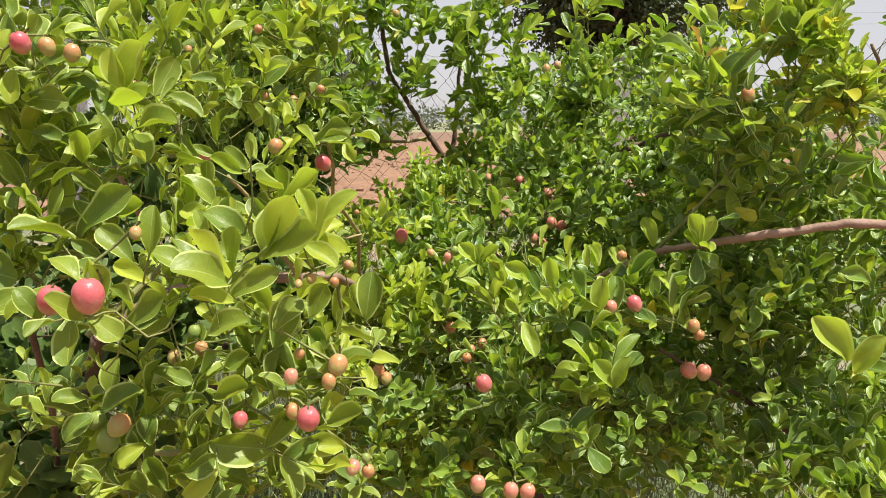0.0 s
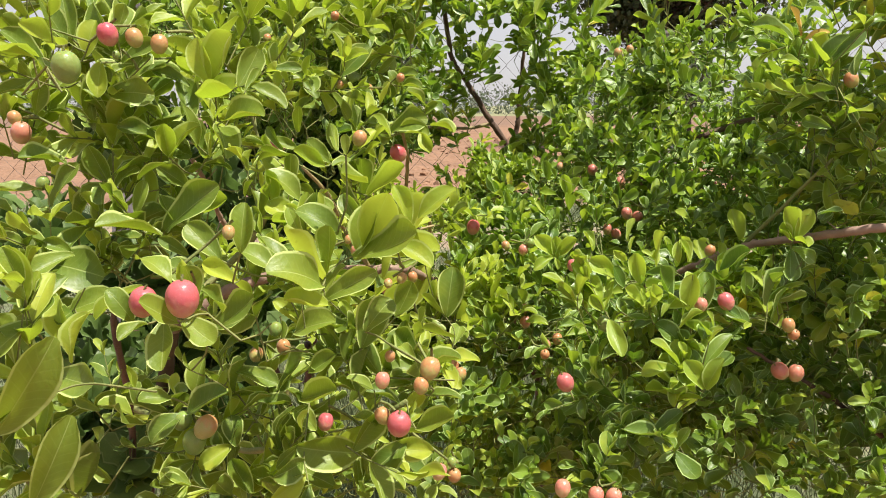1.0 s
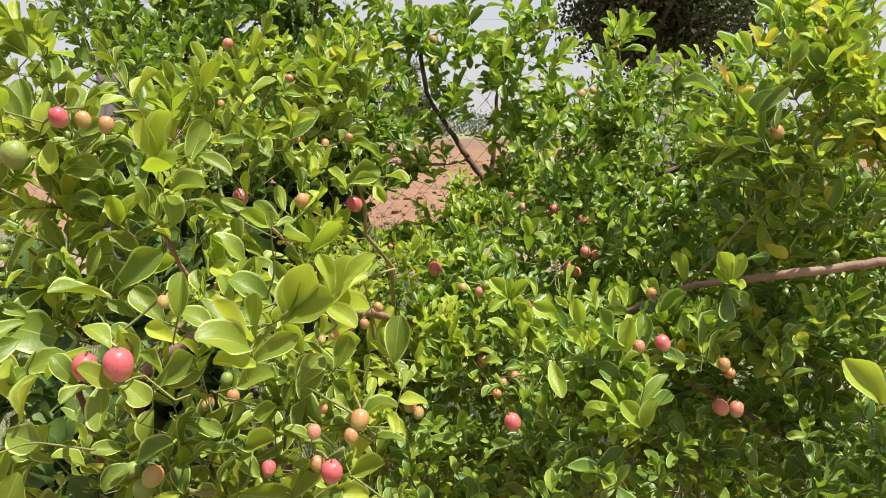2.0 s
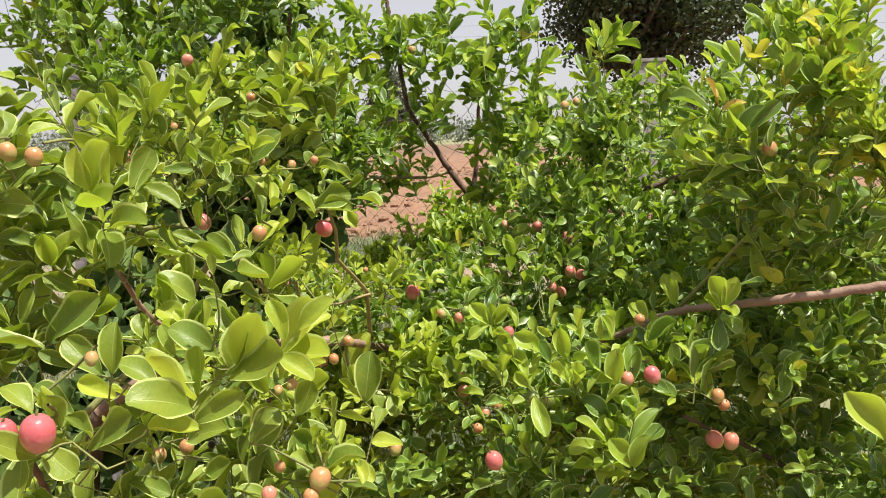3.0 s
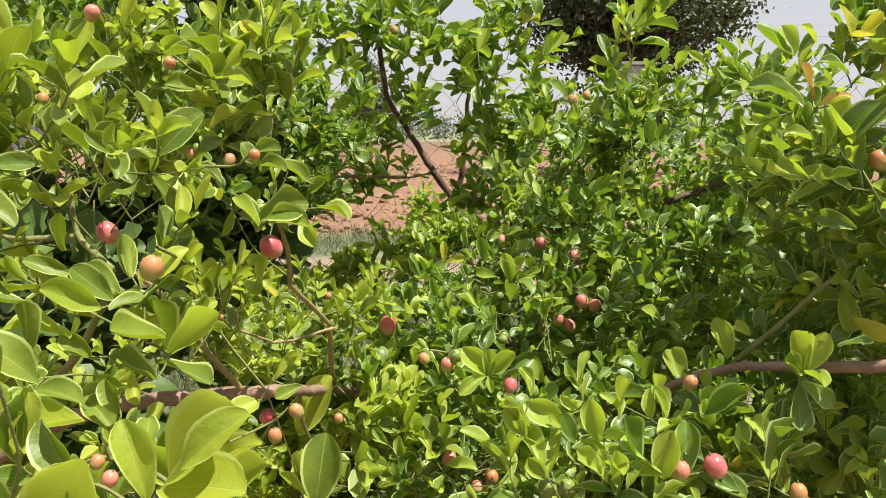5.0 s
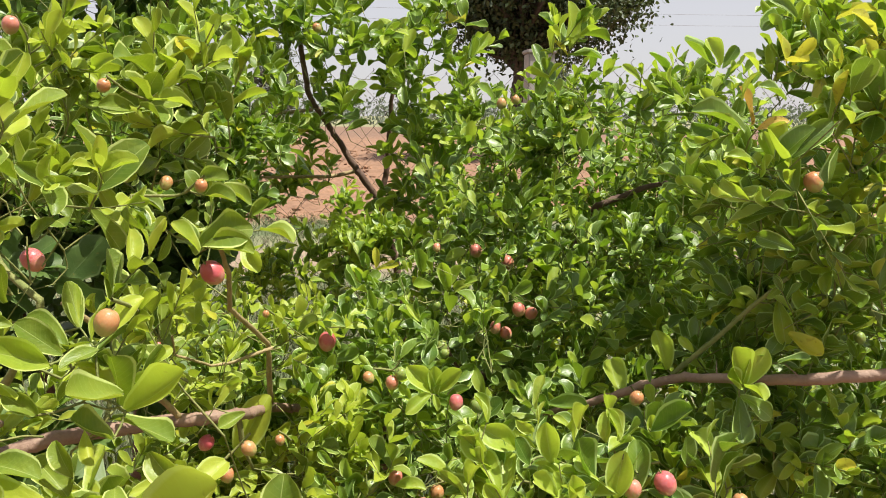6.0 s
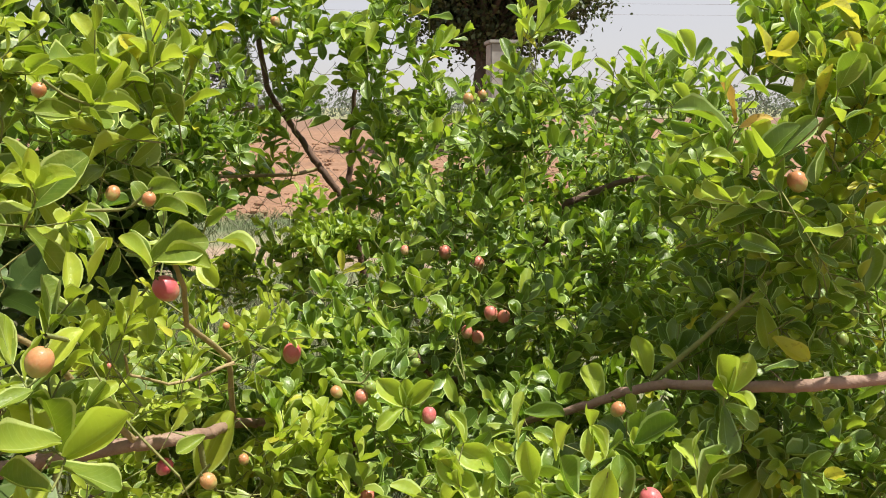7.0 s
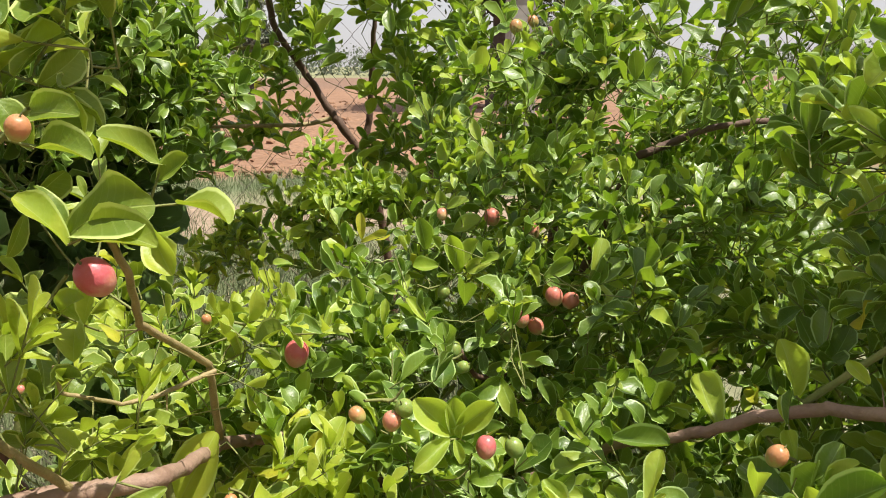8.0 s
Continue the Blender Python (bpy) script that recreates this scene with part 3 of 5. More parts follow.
def build_fence():
    fence = tagged(new("chain_link_fence"), "rusty chain-link fence on stone posts", "fence")
    way = (FENCE_B - FENCE_A) / np.linalg.norm(FENCE_B - FENCE_A)
    rows = int(FENCE_TOP / (MESH_H / 2))
    zig = []
    for i in range(rows + 1):
        s = (MESH_W / 4 if i % 2 else -MESH_W / 4) * 1.12
        z = FENCE_TOP - i * MESH_H / 2
        zig += [(s * 0.8, 0.002 if i % 2 else -0.002, z + 0.004), (s, 0, z), (s * 0.8, -0.002 if i % 2 else 0.002, z - 0.004)]
    v, f = tube(zig, 0.0007, 0.0007, 3)
    meshes = [quads("wire", v, f, [WIRE])]
    turn = math.atan2(way[1], way[0])
    count = int(np.linalg.norm(FENCE_B - FENCE_A) / (MESH_W / 2))
    for i in range(count):
        p = FENCE_A + way * (i * MESH_W / 2)
        ob = child("wire", meshes[0], fence)
        ob.matrix_local = pose(p[0], p[1], 0.03 * math.sin(i * 0.11) - 0.02, 0, 0, math.degrees(turn)) @ Matrix.Diagonal((1 if i % 2 else -1, 1, 1, 1))
    rng = np.random.default_rng(3)
    for s in (0.05, 1.93, 7.3):
        p = FENCE_A + way * s
        bm = bmesh.new()
        bmesh.ops.create_cube(bm, size=1)
        bmesh.ops.subdivide_edges(bm, edges=bm.edges[:], cuts=5, use_grid_fill=True)
        for q in bm.verts:
            q.co = Vector((q.co.x * 0.10, q.co.y * 0.085, (q.co.z + 0.5) * 1.86 - 0.06))
            d = noise.noise_vector(q.co * 9 + Vector((s, 0, 0)))
            q.co += Vector((d.x, d.y, d.z * 0.5)) * 0.012
        post = part("post", bm, STONE, fence, "rough grey stone post")
        post.matrix_local = pose(p[0], p[1] + 0.07, 0, rng.normal(0, 1), 3.0 if s == 1.93 else rng.normal(0, 1), 8)


build_fence()


# ---- distance ----
def build_tree(name, label, base, trunk_r, crown, size, n_clumps, n_leaves, mat, seed, group=""):
    """A trunk with limbs and a crown of leaf clumps: crown is middle and half sizes above the base."""
    rng = np.random.default_rng(seed)
    tree = tagged(new(name), label, "tree", group)
    tree.location = base
    cx, cy, cz, rx, ry, rz = crown
    low = cz - rz * 0.55
    trunk = curve_through([(0, 0, -0.1), (cx * 0.2, 0, low * 0.5), (cx * 0.5, cy * 0.5, low), (cx, cy, cz + rz * 0.3)], rz / 8)
    wood = [tube(trunk, trunk_r, trunk_r * 0.3, 9, 0.05, rng)]
    leaves = []
    for _ in range(n_clumps):
        d = unit(rng.normal(size=3)) * (0.2 + 0.8 * rng.random() ** 0.6)
        c = np.array((cx + d[0] * rx, cy + d[1] * ry, cz + d[2] * rz))
        start = trunk[int(rng.uniform(0.45, 0.95) * (len(trunk) - 1))]
        wood.append(tube(curve_through([start, (start + c) / 2 + rng.normal(0, 0.1 * rx, 3), c], rx / 5), trunk_r * 0.3, trunk_r * 0.05, 5))
        spread = rng.uniform(0.09, 0.19)
        for _ in range(n_leaves):
            p = c + rng.normal(0, 1, 3) * spread * np.array((rx, ry, rz * 0.8))
            leaves.append((leaf_pose(p, rng.normal(0, 1, 3) - UP * 0.3, UP + rng.normal(0, 0.6, 3), size * rng.uniform(0.6, 1.3)), 0, 0))
    joined("trunk", wood, TRUNK, tree, "dark grey-brown trunk and limbs")
    joined_leaves("crown", leaves, TINY, [mat], tree)
    return tree


build_tree("shade_tree", "large dark green shade tree beyond the field track", (5.1, 28, 0), 0.34, (0.75, 0.3, 6.5, 3.6, 3.4, 3.3), 0.17, 210, 185, LEAF_TREE, 31)
build_tree("far_tree", "small hazy green tree across the field", (-4.7, 45, 0), 0.2, (0, 0, 3.2, 1.2, 1.2, 1.9), 0.2, 40, 120, LEAF_FAR_HAZED, 32)
build_tree("far_tree", "low hazy green tree behind the pillar", (9.4, 40, 0), 0.2, (0, 0, 2.5, 1.5, 1.4, 1.5), 0.2, 40, 120, LEAF_FAR_HAZED, 33)


def build_treeline():
    rng = np.random.default_rng(41)
    leaves = []
    x = -150.0
    while x < 150:
        y, h, w = rng.uniform(120, 150), rng.uniform(2.0, 5.0), rng.uniform(2.0, 5.5)
        for _ in range(190):
            d = rng.normal(0, 0.45, 3)
            p = np.array((x + d[0] * w, y + d[1] * w, max(0.2, h * 0.5 + d[2] * h * 0.6)))
            leaves.append((leaf_pose(p, rng.normal(0, 1, 3), UP + rng.normal(0, 0.7, 3), rng.uniform(0.3, 0.8)), 0, 0))
        x += rng.uniform(1.2, 3.4)
    ob = joined_leaves("far_woods", leaves, TINY, [LEAF_FAR_HAZED], None)
    tagged(ob, "hazy grey-green row of trees on the horizon", "trees")


build_treeline()


def build_pillar():
    bm = bmesh.new()
    bmesh.ops.create_cube(bm, size=1)
    bmesh.ops.scale(bm, vec=(0.44, 0.44, 2.56), verts=bm.verts)
    bmesh.ops.translate(bm, vec=(0, 0, 1.26), verts=bm.verts)
    bmesh.ops.bevel(bm, geom=bm.edges[:], offset=0.02, segments=2, affect="EDGES")
    pillar = tagged(new("gate_pillar"), "pale plastered pillar standing beyond the verge", "pillar")
    part("shaft", bm, CONCRETE, pillar)
    cap = bmesh.new()
    bmesh.ops.create_cube(cap, size=1)
    bmesh.ops.scale(cap, vec=(0.5, 0.5, 0.06), verts=cap.verts)
    bmesh.ops.translate(cap, vec=(0, 0, 2.565), verts=cap.verts)
    bmesh.ops.bevel(cap, geom=cap.edges[:], offset=0.012, segments=2, affect="EDGES")
    part("cap", cap, CONCRETE, pillar)
    pillar.location = (2.93, 14, 0)


build_pillar()


def build_power_line():
    line = tagged(new("power_line"), "two thin grey overhead cables on wooden poles", "power line")
    for x in (-60.0, 110.0):
        v, f = tube([(x, 70 - 0.05 * x, -0.2), (x, 70 - 0.05 * x, 12.6)], 0.14, 0.1, 10)
        child("pole", quads("pole", v, f, [TRUNK]), line)
    for z in (12.4, 11.5):
        pts = []
        for i in range(51):
            x = -60 + i * 3.4
            pts.append((x, 70 - 0.05 * x - 0.12, z - 2.2 * (1 - ((x - 25) / 85) ** 2)))
        v, f = tube(pts, 0.014, 0.014, 4)
        child("cable", quads("cable", v, f, [CABLE]), line)


build_power_line()

# ---- shrubs ----
LEFT_FRONT = [
    (-0.33, 0.60, 1.45, 0.04, 0.09, 0.04, 12),
    (-0.25, 0.62, 1.43, 0.05, 0.10, 0.05, 14),
    (-0.30, 0.63, 1.38, 0.07, 0.10, 0.03, 17),
    (-0.32, 0.60, 1.31, 0.07, 0.12, 0.04, 19),
    (-0.21, 0.60, 1.32, 0.06, 0.10, 0.04, 17),
    (-0.11, 0.50, 1.33, 0.04, 0.05, 0.02, 8),
    (-0.22, 0.47, 1.28, 0.04, 0.05, 0.03, 9),
    (-0.16, 0.60, 1.25, 0.06, 0.08, 0.04, 14),
    (-0.25, 0.62, 1.18, 0.06, 0.09, 0.04, 16),
    (-0.13, 0.60, 1.19, 0.06, 0.09, 0.04, 17),
    (-0.17, 0.62, 1.12, 0.08, 0.10, 0.03, 16),
    (-0.37, 0.60, 1.15, 0.04, 0.08, 0.04, 8),
]
LEFT_MID = [
    (-0.28, 0.42, 1.28, 0.02, 0.03, 0.03, 4),
    (-0.27, 0.78, 1.47, 0.06, 0.06, 0.05, 12),
    (-0.21, 0.82, 1.42, 0.06, 0.12, 0.04, 12),
    (-0.09, 0.75, 1.17, 0.04, 0.07, 0.03, 5),
    (-0.14, 0.70, 1.35, 0.05, 0.08, 0.03, 7),
    (-0.16, 0.50, 1.33, 0.03, 0.05, 0.02, 6),
    (-0.15, 0.64, 1.34, 0.04, 0.08, 0.02, 9),
    (-0.19, 0.84, 1.20, 0.07, 0.05, 0.02, 5),
    (-0.27, 0.98, 1.51, 0.07, 0.08, 0.05, 16),
    (-0.18, 1.00, 1.49, 0.07, 0.08, 0.05, 16),
    (-0.30, 0.95, 1.43, 0.06, 0.14, 0.04, 15),
    (-0.15, 0.98, 1.38, 0.04, 0.06, 0.02, 5),
    (-0.45, 0.80, 1.53, 0.04, 0.08, 0.05, 9),
    (-0.44, 0.75, 1.39, 0.03, 0.06, 0.04, 7),
    (-0.57, 1.00, 1.47, 0.06, 0.08, 0.04, 7),
]
LEFT_TUFTS = [
    (-0.196, 0.720, 1.365, 0.022, 0.030, 0.018, 4),
    (-0.166, 0.720, 1.354, 0.022, 0.030, 0.018, 4),
    (-0.177, 0.700, 1.331, 0.022, 0.030, 0.018, 4),
    (-0.146, 0.720, 1.329, 0.022, 0.030, 0.018, 3),
    (-0.200, 0.680, 1.323, 0.022, 0.030, 0.018, 4),
    (-0.178, 0.660, 1.305, 0.022, 0.030, 0.018, 4),
    (-0.139, 0.640, 1.311, 0.022, 0.030, 0.018, 4),
    (-0.179, 0.620, 1.304, 0.022, 0.030, 0.018, 3),
    (-0.123, 0.660, 1.286, 0.022, 0.030, 0.018, 3),
]
LEFT_YOUNG = [
    (-0.073, 0.550, 1.352, 0.015, 0.020, 0.012, 3),
    (-0.082, 0.520, 1.357, 0.015, 0.020, 0.012, 3),
]
LEFT_LOW = [
    (-0.26, 0.80, 1.36, 0.03, 0.08, 0.02, 6),
    (-0.19, 1.00, 1.30, 0.03, 0.10, 0.03, 17),
    (-0.18, 1.05, 1.23, 0.05, 0.10, 0.03, 20),
    (-0.14, 1.15, 1.24, 0.05, 0.12, 0.03, 9),
    (-0.09, 1.20, 1.24, 0.04, 0.10, 0.03, 11),
    (-0.08, 1.12, 1.16, 0.05, 0.10, 0.02, 12),
    (-0.02, 1.12, 1.15, 0.03, 0.10, 0.02, 9),
    (-0.09, 1.10, 1.12, 0.06, 0.12, 0.05, 14),
    (-0.20, 1.30, 1.23, 0.06, 0.10, 0.03, 9),
    (-0.38, 1.15, 1.18, 0.08, 0.10, 0.04, 14),
    (-0.26, 1.20, 1.03, 0.08, 0.10, 0.06, 12),
    (-0.27, 1.25, 1.07, 0.08, 0.10, 0.04, 12),
    (-0.22, 1.25, 1.03, 0.06, 0.08, 0.05, 12),
    (-0.37, 1.10, 0.93, 0.15, 0.10, 0.05, 16),
]
MID_TOP = [
    (0.20, 1.55, 1.47, 0.10, 0.20, 0.07, 37),
    (0.29, 1.50, 1.50, 0.07, 0.12, 0.04, 14),
    (0.32, 1.50, 1.44, 0.13, 0.20, 0.08, 46),
    (0.17, 1.45, 1.37, 0.11, 0.15, 0.06, 37),
    (0.10, 1.32, 1.29, 0.09, 0.13, 0.04, 26),
    (0.25, 1.35, 1.29, 0.13, 0.18, 0.08, 56),
    (0.38, 1.35, 1.32, 0.10, 0.18, 0.08, 37),
    (-0.00, 1.30, 1.27, 0.06, 0.10, 0.03, 12),
    (0.36, 1.85, 1.34, 0.25, 0.20, 0.16, 62),
    (0.56, 1.70, 1.34, 0.15, 0.20, 0.11, 40),
    (0.45, 1.35, 1.49, 0.05, 0.10, 0.03, 12),
    (0.43, 1.40, 1.53, 0.03, 0.06, 0.03, 6),
    (0.52, 1.65, 1.40, 0.11, 0.10, 0.04, 22),
    (0.65, 1.60, 1.44, 0.11, 0.10, 0.04, 16),
]
RIGHT_BEHIND = [
    (0.35, 2.10, 1.02, 0.14, 0.10, 0.10, 36),
    (0.58, 2.10, 1.08, 0.15, 0.10, 0.12, 44),
    (0.82, 2.08, 1.12, 0.15, 0.10, 0.12, 44),
    (1.05, 1.95, 1.16, 0.14, 0.10, 0.14, 40),
]
RIGHT_BACK = [
    (0.83, 1.55, 1.08, 0.13, 0.15, 0.10, 40),
    (0.83, 1.50, 0.89, 0.10, 0.12, 0.07, 25),
    (0.34, 1.35, 1.00, 0.12, 0.14, 0.09, 25),
    (0.24, 1.40, 0.98, 0.12, 0.12, 0.08, 22),
    (0.46, 1.35, 1.08, 0.08, 0.10, 0.04, 19),
    (0.41, 1.35, 0.85, 0.11, 0.10, 0.06, 16),
    (0.46, 1.60, 1.04, 0.07, 0.10, 0.05, 16),
    (0.58, 1.55, 1.12, 0.08, 0.10, 0.06, 19),
    (0.61, 1.70, 1.21, 0.10, 0.10, 0.06, 19),
]
MID_LOW = [
    (-0.04, 1.22, 1.21, 0.07, 0.10, 0.04, 17),
    (0.06, 1.22, 1.22, 0.08, 0.12, 0.05, 22),
    (0.21, 1.28, 1.19, 0.10, 0.16, 0.06, 40),
    (0.03, 1.07, 1.20, 0.03, 0.05, 0.02, 6),
    (-0.04, 1.17, 1.16, 0.07, 0.10, 0.04, 12),
    (0.08, 1.12, 1.13, 0.08, 0.12, 0.05, 25),
    (-0.01, 1.06, 1.13, 0.05, 0.07, 0.03, 12),
    (0.24, 1.65, 1.12, 0.24, 0.20, 0.13, 68),
    (0.49, 1.55, 1.15, 0.18, 0.20, 0.13, 53),
    (0.16, 1.20, 1.04, 0.13, 0.20, 0.06, 34),
    (-0.03, 1.02, 1.02, 0.07, 0.10, 0.08, 16),
    (-0.18, 1.35, 1.17, 0.04, 0.08, 0.06, 17),
    (-0.15, 1.30, 1.12, 0.04, 0.08, 0.04, 11),
    (-0.19, 1.30, 1.15, 0.05, 0.08, 0.03, 11),
    (0.04, 1.35, 0.81, 0.14, 0.10, 0.07, 31),
]
RIGHT_FRONT = [
    (0.23, 1.30, 1.57, 0.02, 0.05, 0.03, 5),
    (0.45, 1.05, 1.57, 0.06, 0.10, 0.05, 16),
    (0.31, 1.20, 1.51, 0.03, 0.06, 0.03, 6),
    (0.42, 1.05, 1.54, 0.05, 0.10, 0.05, 10),
    (0.30, 0.90, 1.47, 0.04, 0.08, 0.03, 12),
    (0.33, 0.98, 1.41, 0.05, 0.12, 0.04, 20),
    (0.38, 0.98, 1.37, 0.04, 0.12, 0.04, 14),
    (0.36, 1.15, 1.42, 0.05, 0.10, 0.03, 14),
    (0.37, 1.00, 1.31, 0.05, 0.08, 0.03, 11),
    (0.29, 0.93, 1.27, 0.02, 0.03, 0.02, 3),
    (0.16, 0.89, 1.21, 0.07, 0.06, 0.03, 8),
    (0.25, 0.92, 1.20, 0.05, 0.08, 0.03, 16),
    (0.38, 1.02, 1.17, 0.08, 0.12, 0.05, 26),
]
RIGHT_EDGE = [
    (0.53, 1.10, 1.47, 0.09, 0.10, 0.10, 14),
    (0.56, 1.05, 1.32, 0.07, 0.14, 0.10, 22),
    (0.51, 0.95, 1.17, 0.06, 0.10, 0.07, 12),
    (0.52, 1.00, 1.02, 0.08, 0.12, 0.08, 20),
    (0.43, 1.05, 1.18, 0.08, 0.12, 0.06, 22),
    (0.48, 1.05, 1.38, 0.05, 0.12, 0.08, 14),
    (0.50, 0.90, 0.98, 0.06, 0.10, 0.04, 11),
    (0.55, 1.25, 1.28, 0.08, 0.15, 0.09, 22),
    (0.61, 1.35, 1.15, 0.14, 0.15, 0.12, 28),
]
RIGHT_BRIGHT = [
    (0.13, 0.86, 1.22, 0.03, 0.04, 0.02, 12),
    (0.18, 0.87, 1.22, 0.03, 0.04, 0.02, 11),
    (0.08, 0.87, 1.20, 0.02, 0.04, 0.02, 8),
    (0.18, 0.86, 1.13, 0.03, 0.04, 0.03, 8),
]
RIGHT_GOLD = [
    (0.42, 0.95, 1.49, 0.05, 0.07, 0.05, 16),
    (0.45, 0.92, 1.43, 0.05, 0.07, 0.05, 17),
    (0.43, 1.00, 1.42, 0.04, 0.06, 0.04, 8),
    (0.41, 0.95, 1.51, 0.02, 0.05, 0.03, 9),
]
RIGHT_LOW = [
    (0.36, 1.15, 1.25, 0.07, 0.10, 0.04, 14),
    (0.12, 0.92, 1.08, 0.09, 0.10, 0.06, 19),
    (0.26, 0.97, 1.04, 0.10, 0.10, 0.06, 20),
    (0.41, 1.05, 1.06, 0.10, 0.12, 0.09, 23),
    (0.08, 0.88, 1.01, 0.08, 0.08, 0.04, 14),
    (0.26, 0.95, 0.96, 0.12, 0.09, 0.03, 19),
    (-0.01, 0.92, 0.98, 0.06, 0.08, 0.04, 12),
    (0.39, 1.05, 1.33, 0.07, 0.15, 0.11, 23),
    (0.41, 0.95, 0.98, 0.06, 0.10, 0.05, 11),
    (0.20, 1.10, 1.15, 0.08, 0.12, 0.03, 19),
]
STEM_LOW = [
    (0.02, 1.78, 1.265, 0.05, 0.06, 0.025, 12),
    (0.06, 1.75, 1.25, 0.06, 0.06, 0.03, 10),
    (-0.04, 1.80, 1.235, 0.06, 0.06, 0.03, 10),
    (-0.18, 2.15, 1.11, 0.12, 0.10, 0.04, 14),
    (-0.28, 2.10, 1.10, 0.09, 0.10, 0.05, 11),
    (-0.08, 2.15, 1.22, 0.12, 0.08, 0.05, 12),
    (-0.06, 2.20, 1.27, 0.04, 0.05, 0.05, 6),
    (-0.23, 2.10, 1.13, 0.06, 0.10, 0.04, 9),
    (-0.07, 2.10, 1.19, 0.08, 0.10, 0.04, 11),
    (-0.14, 2.00, 1.36, 0.08, 0.08, 0.04, 6),
    (0.09, 1.95, 1.39, 0.07, 0.08, 0.05, 12),
]
BACK_STEM = [
    (-0.01, 1.95, 1.64, 0.16, 0.14, 0.09, 15),
    (0.05, 1.90, 1.51, 0.13, 0.14, 0.09, 20),
    (0.12, 1.85, 1.60, 0.11, 0.14, 0.10, 15),
    (-0.09, 2.00, 1.56, 0.06, 0.06, 0.08, 4),
    (-0.23, 1.90, 1.63, 0.12, 0.12, 0.06, 8),
    (-0.24, 1.85, 1.53, 0.08, 0.10, 0.08, 8),
    (-0.19, 1.95, 1.48, 0.08, 0.06, 0.03, 4),
    (-0.19, 2.05, 1.36, 0.11, 0.05, 0.04, 8),
    (0.09, 1.85, 1.44, 0.10, 0.10, 0.05, 8),
    (-0.08, 2.10, 1.20, 0.12, 0.08, 0.05, 7),
    (-0.15, 2.10, 1.11, 0.12, 0.08, 0.04, 7),
    (0.05, 1.95, 1.34, 0.07, 0.08, 0.07, 8),
    (-0.15, 2.00, 1.44, 0.06, 0.05, 0.03, 4),
    (-0.23, 1.90, 1.40, 0.08, 0.07, 0.04, 4),
    (-0.23, 1.95, 1.71, 0.07, 0.10, 0.07, 8),
    (-0.04, 1.95, 1.69, 0.10, 0.10, 0.07, 8),
    (0.09, 1.90, 1.67, 0.09, 0.10, 0.07, 8),
    (-0.15, 1.98, 1.64, 0.06, 0.06, 0.06, 8),
    (-0.12, 2.00, 1.50, 0.05, 0.05, 0.05, 8),
    (-0.23, 1.90, 1.46, 0.07, 0.06, 0.06, 8),
]
BACK_LEFT = [
    (-0.34, 1.60, 1.45, 0.13, 0.20, 0.09, 53),
    (-0.23, 1.75, 1.45, 0.10, 0.18, 0.09, 37),
    (-0.27, 1.70, 1.35, 0.10, 0.14, 0.05, 22),
    (-0.28, 1.55, 1.55, 0.09, 0.15, 0.10, 23),
    (-0.29, 1.70, 1.41, 0.07, 0.12, 0.06, 11),
    (-0.39, 1.50, 1.36, 0.13, 0.15, 0.07, 22),
    (-0.33, 1.60, 1.54, 0.11, 0.15, 0.08, 19),
    (-0.66, 1.50, 1.61, 0.13, 0.20, 0.11, 34),
    (-0.48, 1.60, 1.57, 0.18, 0.20, 0.10, 37),
    (-0.62, 1.50, 1.75, 0.19, 0.20, 0.07, 37),
    (-0.37, 1.60, 1.75, 0.16, 0.20, 0.08, 31),
    (-0.70, 1.50, 1.69, 0.11, 0.15, 0.06, 19),
    (-0.52, 1.60, 1.70, 0.13, 0.15, 0.06, 22),
    (-0.34, 1.70, 1.67, 0.12, 0.15, 0.09, 22),
    (-0.54, 1.40, 1.50, 0.09, 0.20, 0.12, 34),
    (-0.45, 1.50, 1.44, 0.14, 0.20, 0.08, 28),
    (-0.55, 1.70, 1.60, 0.35, 0.20, 0.08, 46),
]
WEED = [
    (-0.40, 1.78, 1.30, 0.08, 0.08, 0.07, 22),
    (-0.52, 1.75, 1.32, 0.09, 0.08, 0.07, 26),
    (-0.66, 1.72, 1.30, 0.10, 0.08, 0.07, 24),
    (-0.80, 1.70, 1.34, 0.08, 0.08, 0.06, 16),
    (-0.33, 1.78, 1.24, 0.04, 0.06, 0.04, 10),
    (-0.48, 1.90, 1.51, 0.11, 0.12, 0.08, 22),
    (-0.34, 1.85, 1.42, 0.12, 0.12, 0.06, 22),
    (-0.40, 1.90, 1.70, 0.12, 0.10, 0.07, 16),
    (-0.53, 1.80, 1.70, 0.15, 0.10, 0.07, 16),
    (-0.44, 1.70, 1.15, 0.14, 0.15, 0.10, 34),
    (-0.29, 1.50, 1.07, 0.10, 0.12, 0.07, 25),
    (-0.59, 1.50, 1.16, 0.11, 0.15, 0.09, 22),
    (-0.41, 1.20, 1.07, 0.09, 0.12, 0.05, 19),
    (-0.57, 1.20, 1.01, 0.15, 0.15, 0.10, 28),
    (-0.60, 1.40, 1.27, 0.19, 0.15, 0.06, 16),
    (-0.53, 1.00, 0.99, 0.09, 0.10, 0.05, 19),
    (-0.39, 1.00, 0.97, 0.08, 0.08, 0.05, 12),
    (-0.78, 1.30, 1.15, 0.13, 0.10, 0.08, 23),
    (-0.66, 1.15, 1.02, 0.12, 0.10, 0.07, 20),
    (-0.58, 1.30, 1.16, 0.12, 0.10, 0.07, 16),
]

